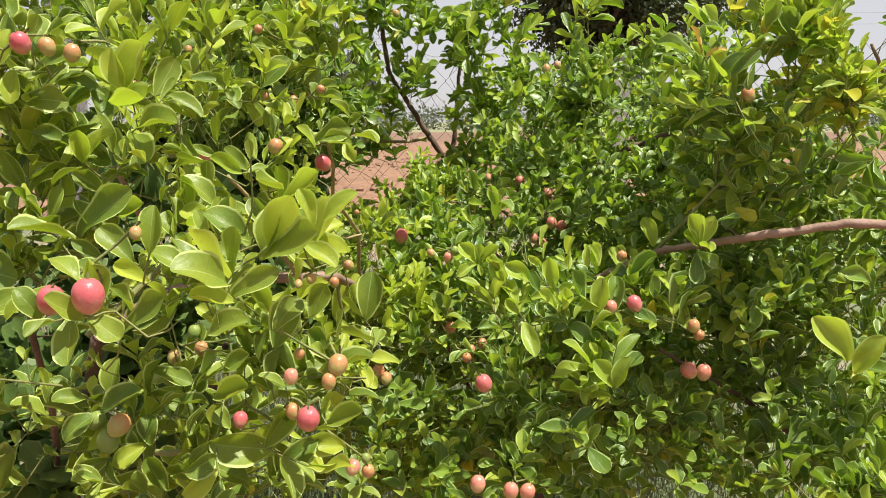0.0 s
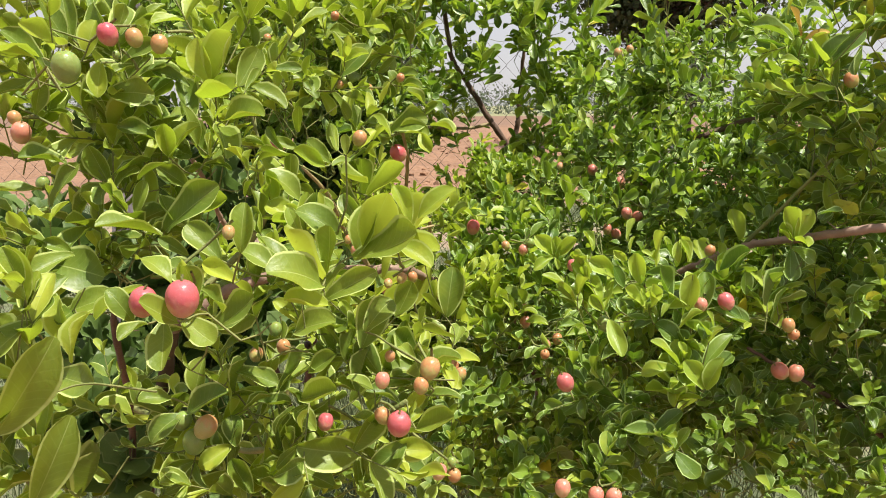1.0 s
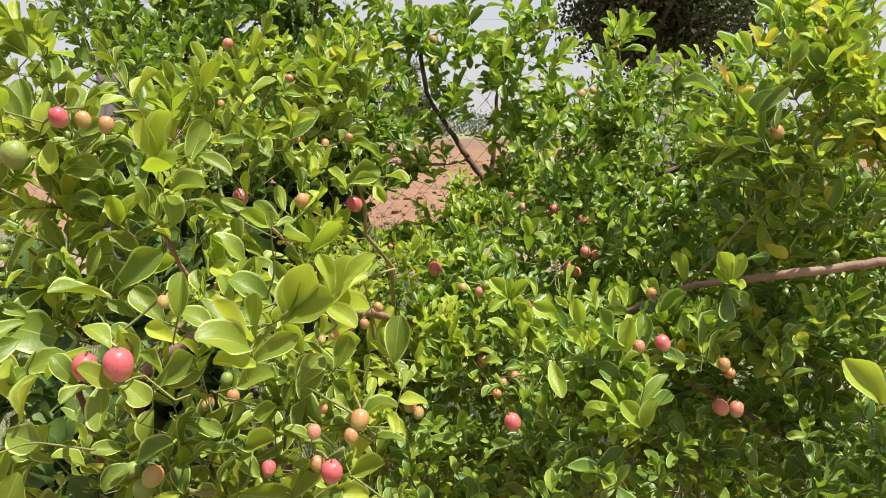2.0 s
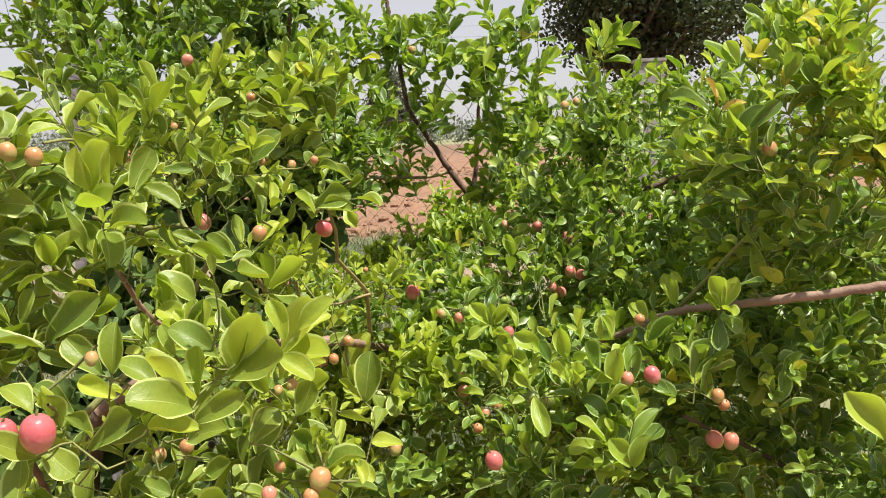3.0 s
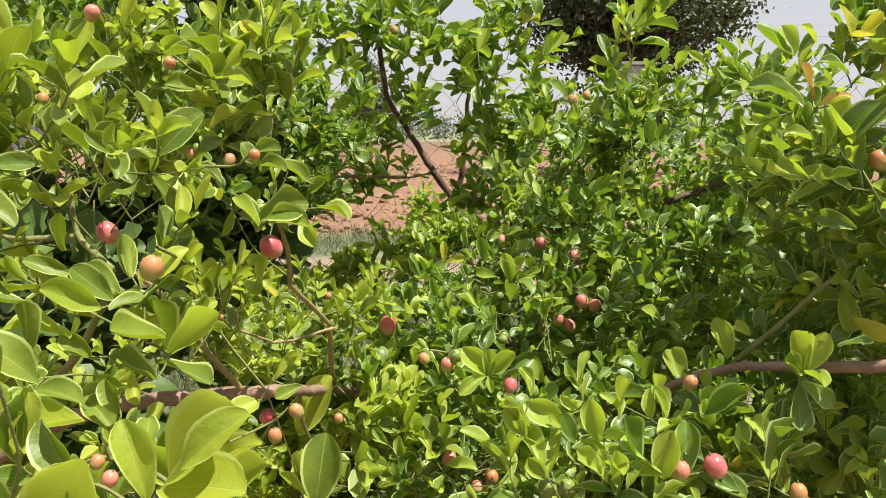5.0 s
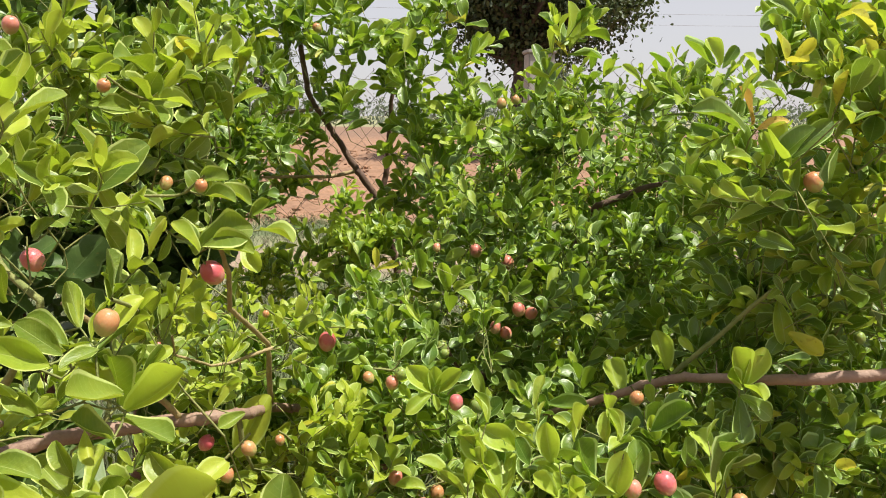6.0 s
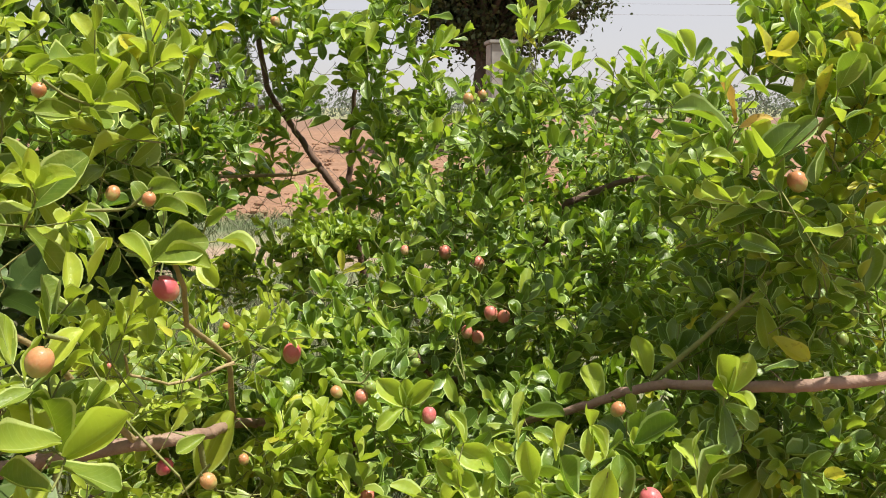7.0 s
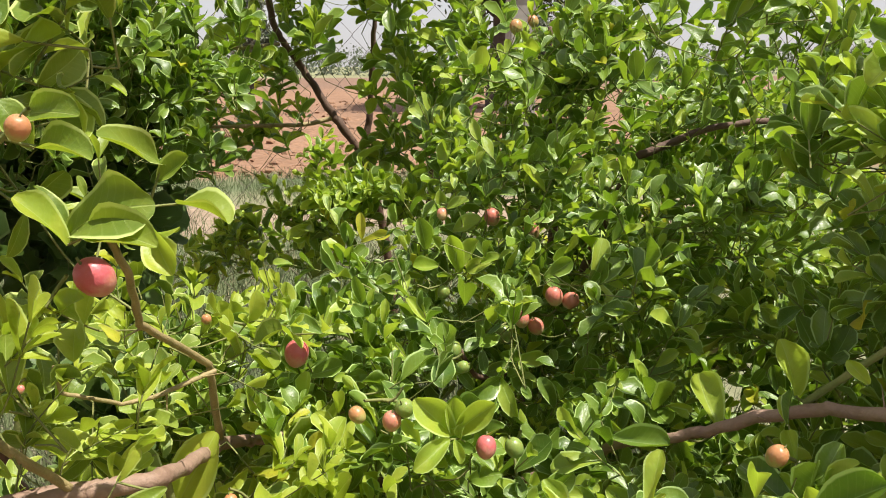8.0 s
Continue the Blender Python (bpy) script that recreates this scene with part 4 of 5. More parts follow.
FRUIT_LEFT = [
    (-0.212, 0.470, 1.297, 0.0192, 0.95),
    (-0.242, 0.485, 1.291, 0.0166, 0.95),
    (-0.294, 0.575, 1.454, 0.0138, 0.95),
    (-0.278, 0.580, 1.452, 0.0116, 0.60),
    (-0.263, 0.585, 1.448, 0.0117, 0.50),
    (-0.294, 0.585, 1.441, 0.0055, 0.20),
    (-0.392, 0.620, 1.398, 0.0099, 0.40),
    (-0.388, 0.620, 1.387, 0.0149, 0.80),
    (-0.375, 0.620, 1.349, 0.0099, 0.20),
    (-0.235, 0.680, 1.197, 0.0119, 0.40),
    (-0.211, 0.680, 1.204, 0.0119, 0.40),
    (-0.223, 0.700, 1.214, 0.0113, 0.30),
    (-0.241, 0.570, 1.177, 0.0159, 0.40),
    (-0.254, 0.580, 1.161, 0.0170, 0.05),
    (-0.266, 0.590, 1.173, 0.0134, 0.00),
    (-0.110, 0.560, 1.218, 0.0104, 0.70),
]
FRUIT_LEFT2 = [
    (-0.084, 0.570, 1.211, 0.0110, 0.60),
    (-0.107, 0.580, 1.229, 0.0077, 0.50),
    (-0.078, 0.575, 1.222, 0.0145, 0.60),
    (-0.113, 0.580, 1.184, 0.0116, 0.50),
    (-0.100, 0.570, 1.182, 0.0174, 1.00),
    (-0.164, 0.620, 1.162, 0.0124, 1.00),
    (-0.077, 0.650, 1.108, 0.0122, 0.80),
    (-0.065, 0.660, 1.100, 0.0115, 0.50),
    (-0.067, 0.660, 1.112, 0.0080, 0.30),
    (-0.117, 0.850, 1.229, 0.0104, 0.60),
    (-0.101, 0.850, 1.248, 0.0104, 0.40),
    (-0.289, 0.980, 1.361, 0.0179, 0.95),
    (-0.144, 0.970, 1.351, 0.0189, 1.00),
    (-0.145, 0.700, 1.379, 0.0120, 0.60),
    (-0.193, 0.500, 1.331, 0.0078, 0.60),
    (-0.137, 0.620, 1.299, 0.0073, 0.70),
]
FRUIT_LEFT3 = [
    (-0.142, 0.620, 1.307, 0.0062, 0.60),
    (-0.100, 0.600, 1.282, 0.0074, 0.60),
    (-0.110, 0.600, 1.278, 0.0064, 0.60),
    (-0.205, 0.970, 1.435, 0.0071, 0.30),
    (-0.211, 0.970, 1.430, 0.0090, 0.35),
    (-0.178, 0.970, 1.425, 0.0104, 0.40),
    (-0.201, 0.900, 1.499, 0.0093, 0.60),
    (-0.247, 0.800, 1.469, 0.0071, 0.50),
    (-0.127, 0.850, 1.433, 0.0084, 0.50),
    (-0.124, 1.150, 1.271, 0.0074, 0.60),
    (-0.301, 1.000, 1.549, 0.0131, 0.90),
    (-0.359, 0.950, 1.439, 0.0143, 0.90),
    (-0.198, 1.000, 1.282, 0.0043, 0.70),
    (-0.107, 1.100, 1.150, 0.0101, 0.60),
    (-0.171, 1.050, 1.170, 0.0144, 0.95),
    (-0.285, 0.500, 1.429, 0.0165, 0.10),
    (-0.190, 0.680, 1.206, 0.0064, 1.20),
]
FRUIT_MID = [
    (-0.061, 1.170, 1.234, 0.0191, 1.00),
    (-0.016, 1.070, 1.225, 0.0109, 0.60),
    (0.007, 1.070, 1.219, 0.0131, 0.80),
    (0.016, 1.070, 1.228, 0.0131, 0.20),
    (0.070, 1.060, 1.201, 0.0140, 1.00),
    (0.094, 1.080, 1.189, 0.0132, 0.15),
    (0.077, 1.360, 1.307, 0.0112, 0.80),
    (0.132, 1.380, 1.299, 0.0168, 0.90),
    (0.186, 1.430, 1.273, 0.0183, 0.80),
    (0.174, 1.280, 1.240, 0.0166, 0.70),
    (0.190, 1.280, 1.235, 0.0159, 0.80),
    (0.148, 1.300, 1.212, 0.0148, 0.70),
    (0.162, 1.300, 1.204, 0.0155, 0.80),
    (0.132, 1.310, 1.194, 0.0171, 0.10),
    (0.074, 1.250, 1.202, 0.0141, 0.20),
    (0.071, 1.300, 1.242, 0.0120, 0.30),
]
FRUIT_MID2 = [
    (0.010, 1.060, 1.124, 0.0150, 0.80),
    (-0.015, 1.060, 1.115, 0.0140, 0.30),
    (0.008, 1.070, 1.140, 0.0120, 0.50),
    (0.038, 1.060, 1.094, 0.0118, 0.70),
    (0.054, 1.080, 1.096, 0.0143, 0.50),
    (0.201, 1.600, 1.501, 0.0165, 0.50),
    (0.223, 1.600, 1.508, 0.0138, 0.50),
    (0.280, 1.500, 1.312, 0.0127, 0.10),
    (0.293, 1.500, 1.313, 0.0152, 0.10),
    (-0.072, 0.980, 1.079, 0.0147, 0.50),
    (-0.083, 0.990, 1.085, 0.0162, 0.40),
    (0.029, 0.950, 1.115, 0.0116, 0.60),
    (-0.107, 1.900, 1.644, 0.0169, 0.60),
    (-0.227, 1.600, 1.612, 0.0138, 0.30),
    (-0.239, 1.600, 1.606, 0.0138, 0.30),
    (0.067, 1.150, 1.224, 0.0099, 0.10),
]
FRUIT_RIGHT = [
    (0.212, 0.870, 1.201, 0.0170, 1.00),
    (0.186, 0.870, 1.197, 0.0137, 0.70),
    (0.287, 0.895, 1.169, 0.0140, 0.50),
    (0.295, 0.900, 1.157, 0.0122, 0.40),
    (0.298, 0.940, 1.102, 0.0192, 0.90),
    (0.318, 0.945, 1.098, 0.0180, 0.90),
    (0.046, 0.870, 1.109, 0.0189, 0.95),
    (0.035, 0.760, 1.041, 0.0154, 0.80),
    (0.070, 0.780, 1.024, 0.0158, 0.70),
    (0.087, 0.780, 1.023, 0.0158, 0.80),
    (0.214, 0.950, 1.241, 0.0120, 0.50),
    (0.347, 0.930, 1.430, 0.0152, 0.55),
    (0.090, 0.900, 1.167, 0.0159, 0.15),
    (0.108, 0.920, 1.159, 0.0138, 0.25),
    (0.447, 1.000, 1.277, 0.0108, 0.05),
]

SHOOT_V = [
    (-0.238, 0.610, 1.422, -0.245, 0.600, 1.454, 0, 1),
    (-0.238, 0.610, 1.422, -0.213, 0.600, 1.458, 0, 1),
    (-0.247, 0.610, 1.412, -0.207, 0.580, 1.413, -20, 1),
    (-0.233, 0.620, 1.395, -0.196, 0.600, 1.405, 10, 0),
    (-0.271, 0.610, 1.369, -0.272, 0.600, 1.396, 10, 1),
    (-0.271, 0.610, 1.369, -0.246, 0.600, 1.396, -10, 1),
    (-0.282, 0.620, 1.380, -0.305, 0.600, 1.394, 0, 0),
    (-0.257, 0.630, 1.376, -0.260, 0.620, 1.407, 20, 0),
    (-0.241, 0.630, 1.391, -0.221, 0.600, 1.371, 0, 0),
    (-0.268, 0.660, 1.321, -0.237, 0.640, 1.332, 0, 1),
    (-0.271, 0.640, 1.345, -0.286, 0.620, 1.362, 0, 0),
]
SHOOT_TOP = [
    (-0.297, 0.600, 1.436, -0.268, 0.590, 1.450, 0, 0),
    (-0.287, 0.600, 1.435, -0.300, 0.590, 1.427, 10, 0),
    (-0.305, 0.585, 1.436, -0.302, 0.570, 1.412, -10, 1),
    (-0.313, 0.610, 1.415, -0.271, 0.590, 1.416, 0, 0),
    (-0.330, 0.590, 1.450, -0.343, 0.580, 1.479, 0, 0),
    (-0.332, 0.600, 1.453, -0.339, 0.600, 1.486, 0, 0),
    (-0.330, 0.590, 1.443, -0.335, 0.570, 1.455, 10, 1),
    (-0.323, 0.600, 1.441, -0.316, 0.600, 1.469, 40, 1),
    (-0.300, 0.600, 1.457, -0.290, 0.600, 1.476, 0, 0),
    (-0.370, 0.610, 1.400, -0.363, 0.610, 1.425, 60, 0),
    (-0.344, 0.600, 1.365, -0.370, 0.580, 1.375, 10, 0),
    (-0.364, 0.600, 1.347, -0.394, 0.580, 1.346, 20, 0),
]
SHOOT_LEFT = [
    (-0.359, 0.600, 1.334, -0.336, 0.600, 1.366, 0, 0),
    (-0.272, 0.590, 1.314, -0.307, 0.560, 1.330, 50, 0),
    (-0.304, 0.620, 1.325, -0.295, 0.620, 1.352, 10, 0),
    (-0.274, 0.600, 1.316, -0.227, 0.580, 1.351, 15, 0),
    (-0.284, 0.400, 1.244, -0.242, 0.385, 1.297, 76, 0),
    (-0.307, 0.460, 1.172, -0.274, 0.450, 1.232, 72, 0),
    (-0.311, 0.520, 1.253, -0.318, 0.520, 1.288, 0, 1),
    (-0.297, 0.500, 1.248, -0.288, 0.500, 1.284, 0, 1),
    (-0.310, 0.500, 1.240, -0.272, 0.480, 1.238, 10, 0),
    (-0.358, 0.580, 1.296, -0.302, 0.560, 1.290, 0, 0),
    (-0.369, 0.620, 1.093, -0.328, 0.600, 1.145, 0, 0),
]
SHOOT_BERRY = [
    (-0.226, 0.490, 1.301, -0.251, 0.500, 1.324, 0, 0),
    (-0.251, 0.490, 1.277, -0.262, 0.480, 1.304, 0, 0),
    (-0.217, 0.475, 1.281, -0.233, 0.455, 1.300, 20, 0),
    (-0.228, 0.480, 1.284, -0.223, 0.460, 1.255, 0, 0),
    (-0.222, 0.490, 1.282, -0.199, 0.480, 1.265, -10, 0),
    (-0.238, 0.480, 1.279, -0.248, 0.460, 1.276, 0, 0),
    (-0.231, 0.560, 1.251, -0.191, 0.550, 1.277, 0, 0),
    (-0.183, 0.570, 1.290, -0.218, 0.570, 1.319, 0, 0),
    (-0.223, 0.570, 1.300, -0.248, 0.570, 1.327, 0, 0),
    (-0.174, 0.580, 1.292, -0.201, 0.585, 1.313, 0, 0),
    (-0.209, 0.560, 1.287, -0.232, 0.550, 1.300, 0, 1),
]
SHOOT_NEAR = [
    (-0.132, 0.530, 1.309, -0.161, 0.520, 1.319, 0, 0),
    (-0.131, 0.540, 1.320, -0.161, 0.530, 1.349, 0, 0),
    (-0.120, 0.530, 1.313, -0.109, 0.530, 1.348, 0, 0),
    (-0.089, 0.540, 1.329, -0.097, 0.540, 1.358, 35, 1),
    (-0.123, 0.530, 1.310, -0.076, 0.500, 1.327, -10, 0),
    (-0.084, 0.560, 1.331, -0.060, 0.560, 1.354, 0, 1),
    (-0.130, 0.540, 1.303, -0.145, 0.520, 1.289, 0, 0),
    (-0.099, 0.560, 1.315, -0.072, 0.550, 1.302, -10, 1),
    (-0.134, 0.620, 1.222, -0.117, 0.620, 1.262, 10, 0),
    (-0.142, 0.560, 1.287, -0.169, 0.560, 1.299, 0, 0),
    (-0.122, 0.560, 1.326, -0.137, 0.560, 1.349, 10, 0),
]
SHOOT_NEAR_B = [
    (-0.115, 0.530, 1.315, -0.099, 0.520, 1.357, 30, 1),
    (-0.139, 0.520, 1.301, -0.133, 0.520, 1.333, 0, 0),
    (-0.141, 0.520, 1.298, -0.162, 0.490, 1.333, 25, 1),
    (-0.139, 0.510, 1.296, -0.161, 0.470, 1.322, -25, 0),
    (-0.196, 0.530, 1.313, -0.193, 0.530, 1.348, 0, 0),
    (-0.159, 0.540, 1.321, -0.166, 0.540, 1.342, 0, 0),
    (-0.136, 0.540, 1.322, -0.145, 0.540, 1.339, 0, 0),
    (-0.137, 0.510, 1.288, -0.104, 0.500, 1.307, 0, 0),
    (-0.111, 0.620, 1.298, -0.072, 0.610, 1.339, 0, 1),
    (-0.115, 0.620, 1.295, -0.072, 0.600, 1.308, -10, 1),
    (-0.133, 0.510, 1.284, -0.161, 0.490, 1.291, 0, 1),
    (-0.123, 0.570, 1.250, -0.101, 0.570, 1.278, 0, 0),
]
SHOOT_LOW = [
    (-0.231, 0.610, 1.207, -0.195, 0.600, 1.200, 0, 0),
    (-0.201, 0.620, 1.187, -0.177, 0.620, 1.217, 0, 0),
    (-0.181, 0.610, 1.184, -0.143, 0.590, 1.200, -10, 0),
    (-0.229, 0.600, 1.149, -0.232, 0.600, 1.178, 0, 0),
    (-0.263, 0.590, 1.178, -0.229, 0.580, 1.204, 0, 0),
    (-0.273, 0.590, 1.191, -0.293, 0.570, 1.200, -10, 0),
    (-0.265, 0.590, 1.179, -0.292, 0.570, 1.163, 0, 0),
    (-0.259, 0.600, 1.190, -0.253, 0.600, 1.222, 0, 0),
    (-0.133, 0.600, 1.146, -0.177, 0.570, 1.159, -20, 0),
    (-0.169, 0.610, 1.159, -0.187, 0.610, 1.182, 0, 0),
    (-0.233, 0.600, 1.149, -0.253, 0.580, 1.139, 0, 1),
    (-0.219, 0.600, 1.110, -0.237, 0.600, 1.139, 0, 0),
]
SHOOT_LOW_B = [
    (-0.080, 0.620, 1.139, -0.111, 0.600, 1.149, 0, 1),
    (-0.122, 0.600, 1.196, -0.140, 0.590, 1.211, 0, 0),
    (-0.090, 0.600, 1.219, -0.106, 0.610, 1.233, 0, 0),
    (-0.091, 0.600, 1.166, -0.058, 0.590, 1.181, 0, 0),
    (-0.099, 0.610, 1.152, -0.127, 0.590, 1.129, 0, 0),
    (-0.200, 0.620, 1.127, -0.155, 0.600, 1.119, 0, 0),
    (-0.186, 0.620, 1.234, -0.151, 0.600, 1.253, 0, 0),
    (-0.176, 0.620, 1.202, -0.152, 0.620, 1.218, 0, 0),
    (-0.112, 0.660, 1.237, -0.096, 0.660, 1.266, 0, 0),
    (-0.079, 0.800, 1.200, -0.073, 0.800, 1.252, 10, 0),
    (-0.046, 0.820, 1.148, -0.074, 0.800, 1.160, 0, 1),
]
SHOOT_FORE = [
    (-0.149, 0.720, 1.369, -0.135, 0.730, 1.388, 0, 1),
    (-0.174, 0.720, 1.357, -0.193, 0.710, 1.378, 0, 0),
    (-0.175, 0.730, 1.357, -0.201, 0.740, 1.375, 20, 0),
    (-0.206, 0.740, 1.368, -0.229, 0.730, 1.379, 0, 0),
    (-0.177, 0.710, 1.355, -0.201, 0.690, 1.371, -10, 1),
    (-0.155, 0.720, 1.360, -0.169, 0.700, 1.358, 0, 0),
    (-0.139, 0.700, 1.342, -0.158, 0.670, 1.349, 0, 0),
    (-0.141, 0.710, 1.330, -0.102, 0.690, 1.355, 0, 1),
    (-0.145, 0.700, 1.319, -0.161, 0.680, 1.335, 0, 0),
    (-0.124, 0.520, 1.376, -0.124, 0.520, 1.389, 0, 0),
    (-0.152, 0.720, 1.322, -0.116, 0.700, 1.319, -10, 0),
    (-0.189, 0.720, 1.325, -0.202, 0.710, 1.340, 0, 0),
]
SHOOT_FORE_B = [
    (-0.166, 0.700, 1.299, -0.175, 0.700, 1.319, 0, 0),
    (-0.125, 0.760, 1.260, -0.148, 0.760, 1.286, 0, 0),
    (-0.159, 1.140, 1.117, -0.123, 1.140, 1.189, 10, 1),
    (-0.102, 1.100, 1.070, -0.119, 1.100, 1.131, 20, 0),
    (-0.156, 0.840, 1.208, -0.122, 0.820, 1.241, 0, 1),
    (-0.181, 0.820, 1.204, -0.200, 0.800, 1.242, 0, 1),
    (-0.150, 0.850, 1.191, -0.113, 0.830, 1.218, 0, 1),
    (-0.164, 0.660, 1.276, -0.155, 0.660, 1.294, 0, 1),
    (-0.126, 1.000, 1.218, -0.147, 0.980, 1.209, 0, 0),
    (-0.193, 0.720, 1.302, -0.167, 0.700, 1.291, 0, 0),
]
SHOOT_PINK = [
    (-0.152, 0.960, 1.370, -0.170, 0.950, 1.397, 20, 1),
    (-0.155, 0.970, 1.372, -0.166, 0.970, 1.399, 0, 0),
    (-0.154, 0.970, 1.373, -0.107, 0.930, 1.399, -10, 0),
    (-0.144, 0.960, 1.377, -0.104, 0.930, 1.379, 10, 0),
    (-0.118, 0.980, 1.374, -0.105, 0.960, 1.353, 0, 1),
    (-0.112, 0.990, 1.404, -0.129, 0.950, 1.426, -20, 0),
    (-0.116, 0.990, 1.395, -0.097, 0.990, 1.409, 20, 0),
    (-0.108, 1.000, 1.382, -0.075, 0.980, 1.379, -30, 0),
    (-0.129, 0.870, 1.425, -0.104, 0.850, 1.426, 0, 0),
    (-0.135, 0.880, 1.436, -0.111, 0.860, 1.439, 10, 0),
    (-0.134, 0.880, 1.423, -0.140, 0.870, 1.445, 0, 0),
    (-0.148, 0.980, 1.390, -0.150, 0.980, 1.401, 0, 0),
]
SHOOT_ROSETTE = [
    (0.047, 1.060, 1.211, 0.020, 1.050, 1.242, 0, 1),
    (0.047, 1.060, 1.211, 0.046, 1.060, 1.241, 10, 1),
    (0.048, 1.060, 1.212, 0.076, 1.050, 1.240, 0, 1),
    (0.044, 1.050, 1.213, 0.018, 1.030, 1.201, 0, 1),
    (0.047, 1.050, 1.213, 0.051, 1.040, 1.199, 0, 1),
    (0.017, 1.120, 1.227, 0.041, 1.120, 1.251, 0, 0),
    (-0.040, 1.160, 1.253, -0.061, 1.160, 1.268, 0, 0),
    (-0.083, 1.200, 1.232, -0.117, 1.190, 1.260, 0, 0),
    (-0.073, 1.150, 1.171, -0.053, 1.140, 1.185, 0, 1),
    (-0.057, 1.160, 1.153, -0.035, 1.150, 1.180, 0, 2),
    (0.068, 1.120, 1.144, 0.090, 1.100, 1.158, 0, 0),
]
SHOOT_PALE = [
    (0.087, 1.300, 1.261, 0.074, 1.300, 1.300, 0, 1),
    (0.082, 1.300, 1.260, 0.107, 1.300, 1.293, 0, 1),
    (0.067, 1.310, 1.266, 0.038, 1.290, 1.268, 0, 1),
    (0.079, 1.300, 1.258, 0.062, 1.290, 1.259, 0, 1),
    (0.106, 1.300, 1.270, 0.126, 1.290, 1.279, 0, 1),
    (0.160, 1.290, 1.247, 0.150, 1.290, 1.271, 10, 1),
    (0.166, 1.290, 1.256, 0.193, 1.280, 1.273, 0, 0),
    (0.030, 1.360, 1.295, 0.031, 1.360, 1.321, 0, 0),
    (0.081, 1.360, 1.312, 0.103, 1.350, 1.324, 0, 1),
    (0.087, 1.360, 1.288, 0.117, 1.350, 1.305, 0, 1),
    (-0.002, 1.500, 1.253, -0.004, 1.500, 1.287, 0, 2),
    (-0.002, 1.500, 1.249, 0.030, 1.480, 1.263, 0, 2),
]
SHOOT_BRIGHT = [
    (0.172, 0.870, 1.191, 0.173, 0.860, 1.233, 0, 1),
    (0.124, 0.880, 1.216, 0.116, 0.880, 1.253, 0, 1),
    (0.109, 0.890, 1.210, 0.096, 0.890, 1.235, 0, 0),
    (0.100, 0.900, 1.220, 0.068, 0.890, 1.242, 0, 1),
    (0.156, 0.880, 1.198, 0.139, 0.880, 1.236, 10, 0),
    (0.192, 0.880, 1.189, 0.194, 0.890, 1.231, 20, 0),
    (0.217, 0.920, 1.223, 0.248, 0.900, 1.250, 0, 0),
    (0.231, 0.870, 1.181, 0.204, 0.870, 1.200, 0, 0),
    (0.242, 0.900, 1.200, 0.239, 0.900, 1.228, 10, 0),
    (0.124, 0.860, 1.199, 0.102, 0.860, 1.216, 0, 1),
    (0.226, 0.930, 1.207, 0.217, 0.930, 1.236, 0, 1),
    (0.084, 0.870, 1.189, 0.068, 0.870, 1.207, 0, 1),
]
SHOOT_TUFT = [
    (0.300, 0.930, 1.258, 0.278, 0.920, 1.296, 0, 1),
    (0.300, 0.930, 1.258, 0.312, 0.920, 1.294, 0, 1),
    (0.298, 0.930, 1.257, 0.271, 0.910, 1.275, 0, 1),
    (0.301, 0.930, 1.256, 0.307, 0.900, 1.258, 0, 1),
    (0.297, 0.930, 1.247, 0.290, 0.910, 1.213, 0, 0),
    (0.298, 0.930, 1.248, 0.316, 0.900, 1.238, 0, 0),
    (0.246, 1.080, 1.195, 0.237, 1.110, 1.226, 10, 1),
    (0.204, 1.120, 1.180, 0.190, 1.120, 1.206, 0, 0),
    (0.272, 1.030, 1.240, 0.258, 1.030, 1.281, 0, 1),
    (0.346, 0.970, 1.322, 0.354, 0.960, 1.281, 50, 1),
    (0.170, 1.100, 1.182, 0.212, 1.080, 1.182, -40, 0),
    (0.319, 1.000, 1.325, 0.333, 0.980, 1.321, 0, 1),
]
SHOOT_GOLD = [
    (0.295, 0.930, 1.472, 0.318, 0.920, 1.482, -20, 3),
    (0.291, 0.930, 1.476, 0.280, 0.930, 1.508, 60, 3),
    (0.325, 0.930, 1.442, 0.293, 0.920, 1.473, 0, 1),
    (0.312, 0.930, 1.442, 0.331, 0.910, 1.478, 0, 0),
    (0.301, 0.930, 1.433, 0.295, 0.920, 1.454, 0, 1),
    (0.332, 0.960, 1.525, 0.322, 0.960, 1.555, 0, 2),
    (0.337, 0.960, 1.525, 0.352, 0.950, 1.546, 0, 2),
    (0.329, 0.960, 1.529, 0.340, 0.940, 1.525, 0, 2),
    (0.426, 1.300, 1.546, 0.407, 1.300, 1.583, 0, 1),
    (0.426, 1.300, 1.544, 0.365, 1.280, 1.573, 0, 0),
    (0.430, 1.300, 1.543, 0.449, 1.300, 1.570, 0, 0),
    (0.378, 1.200, 1.485, 0.360, 1.200, 1.516, 0, 1),
]
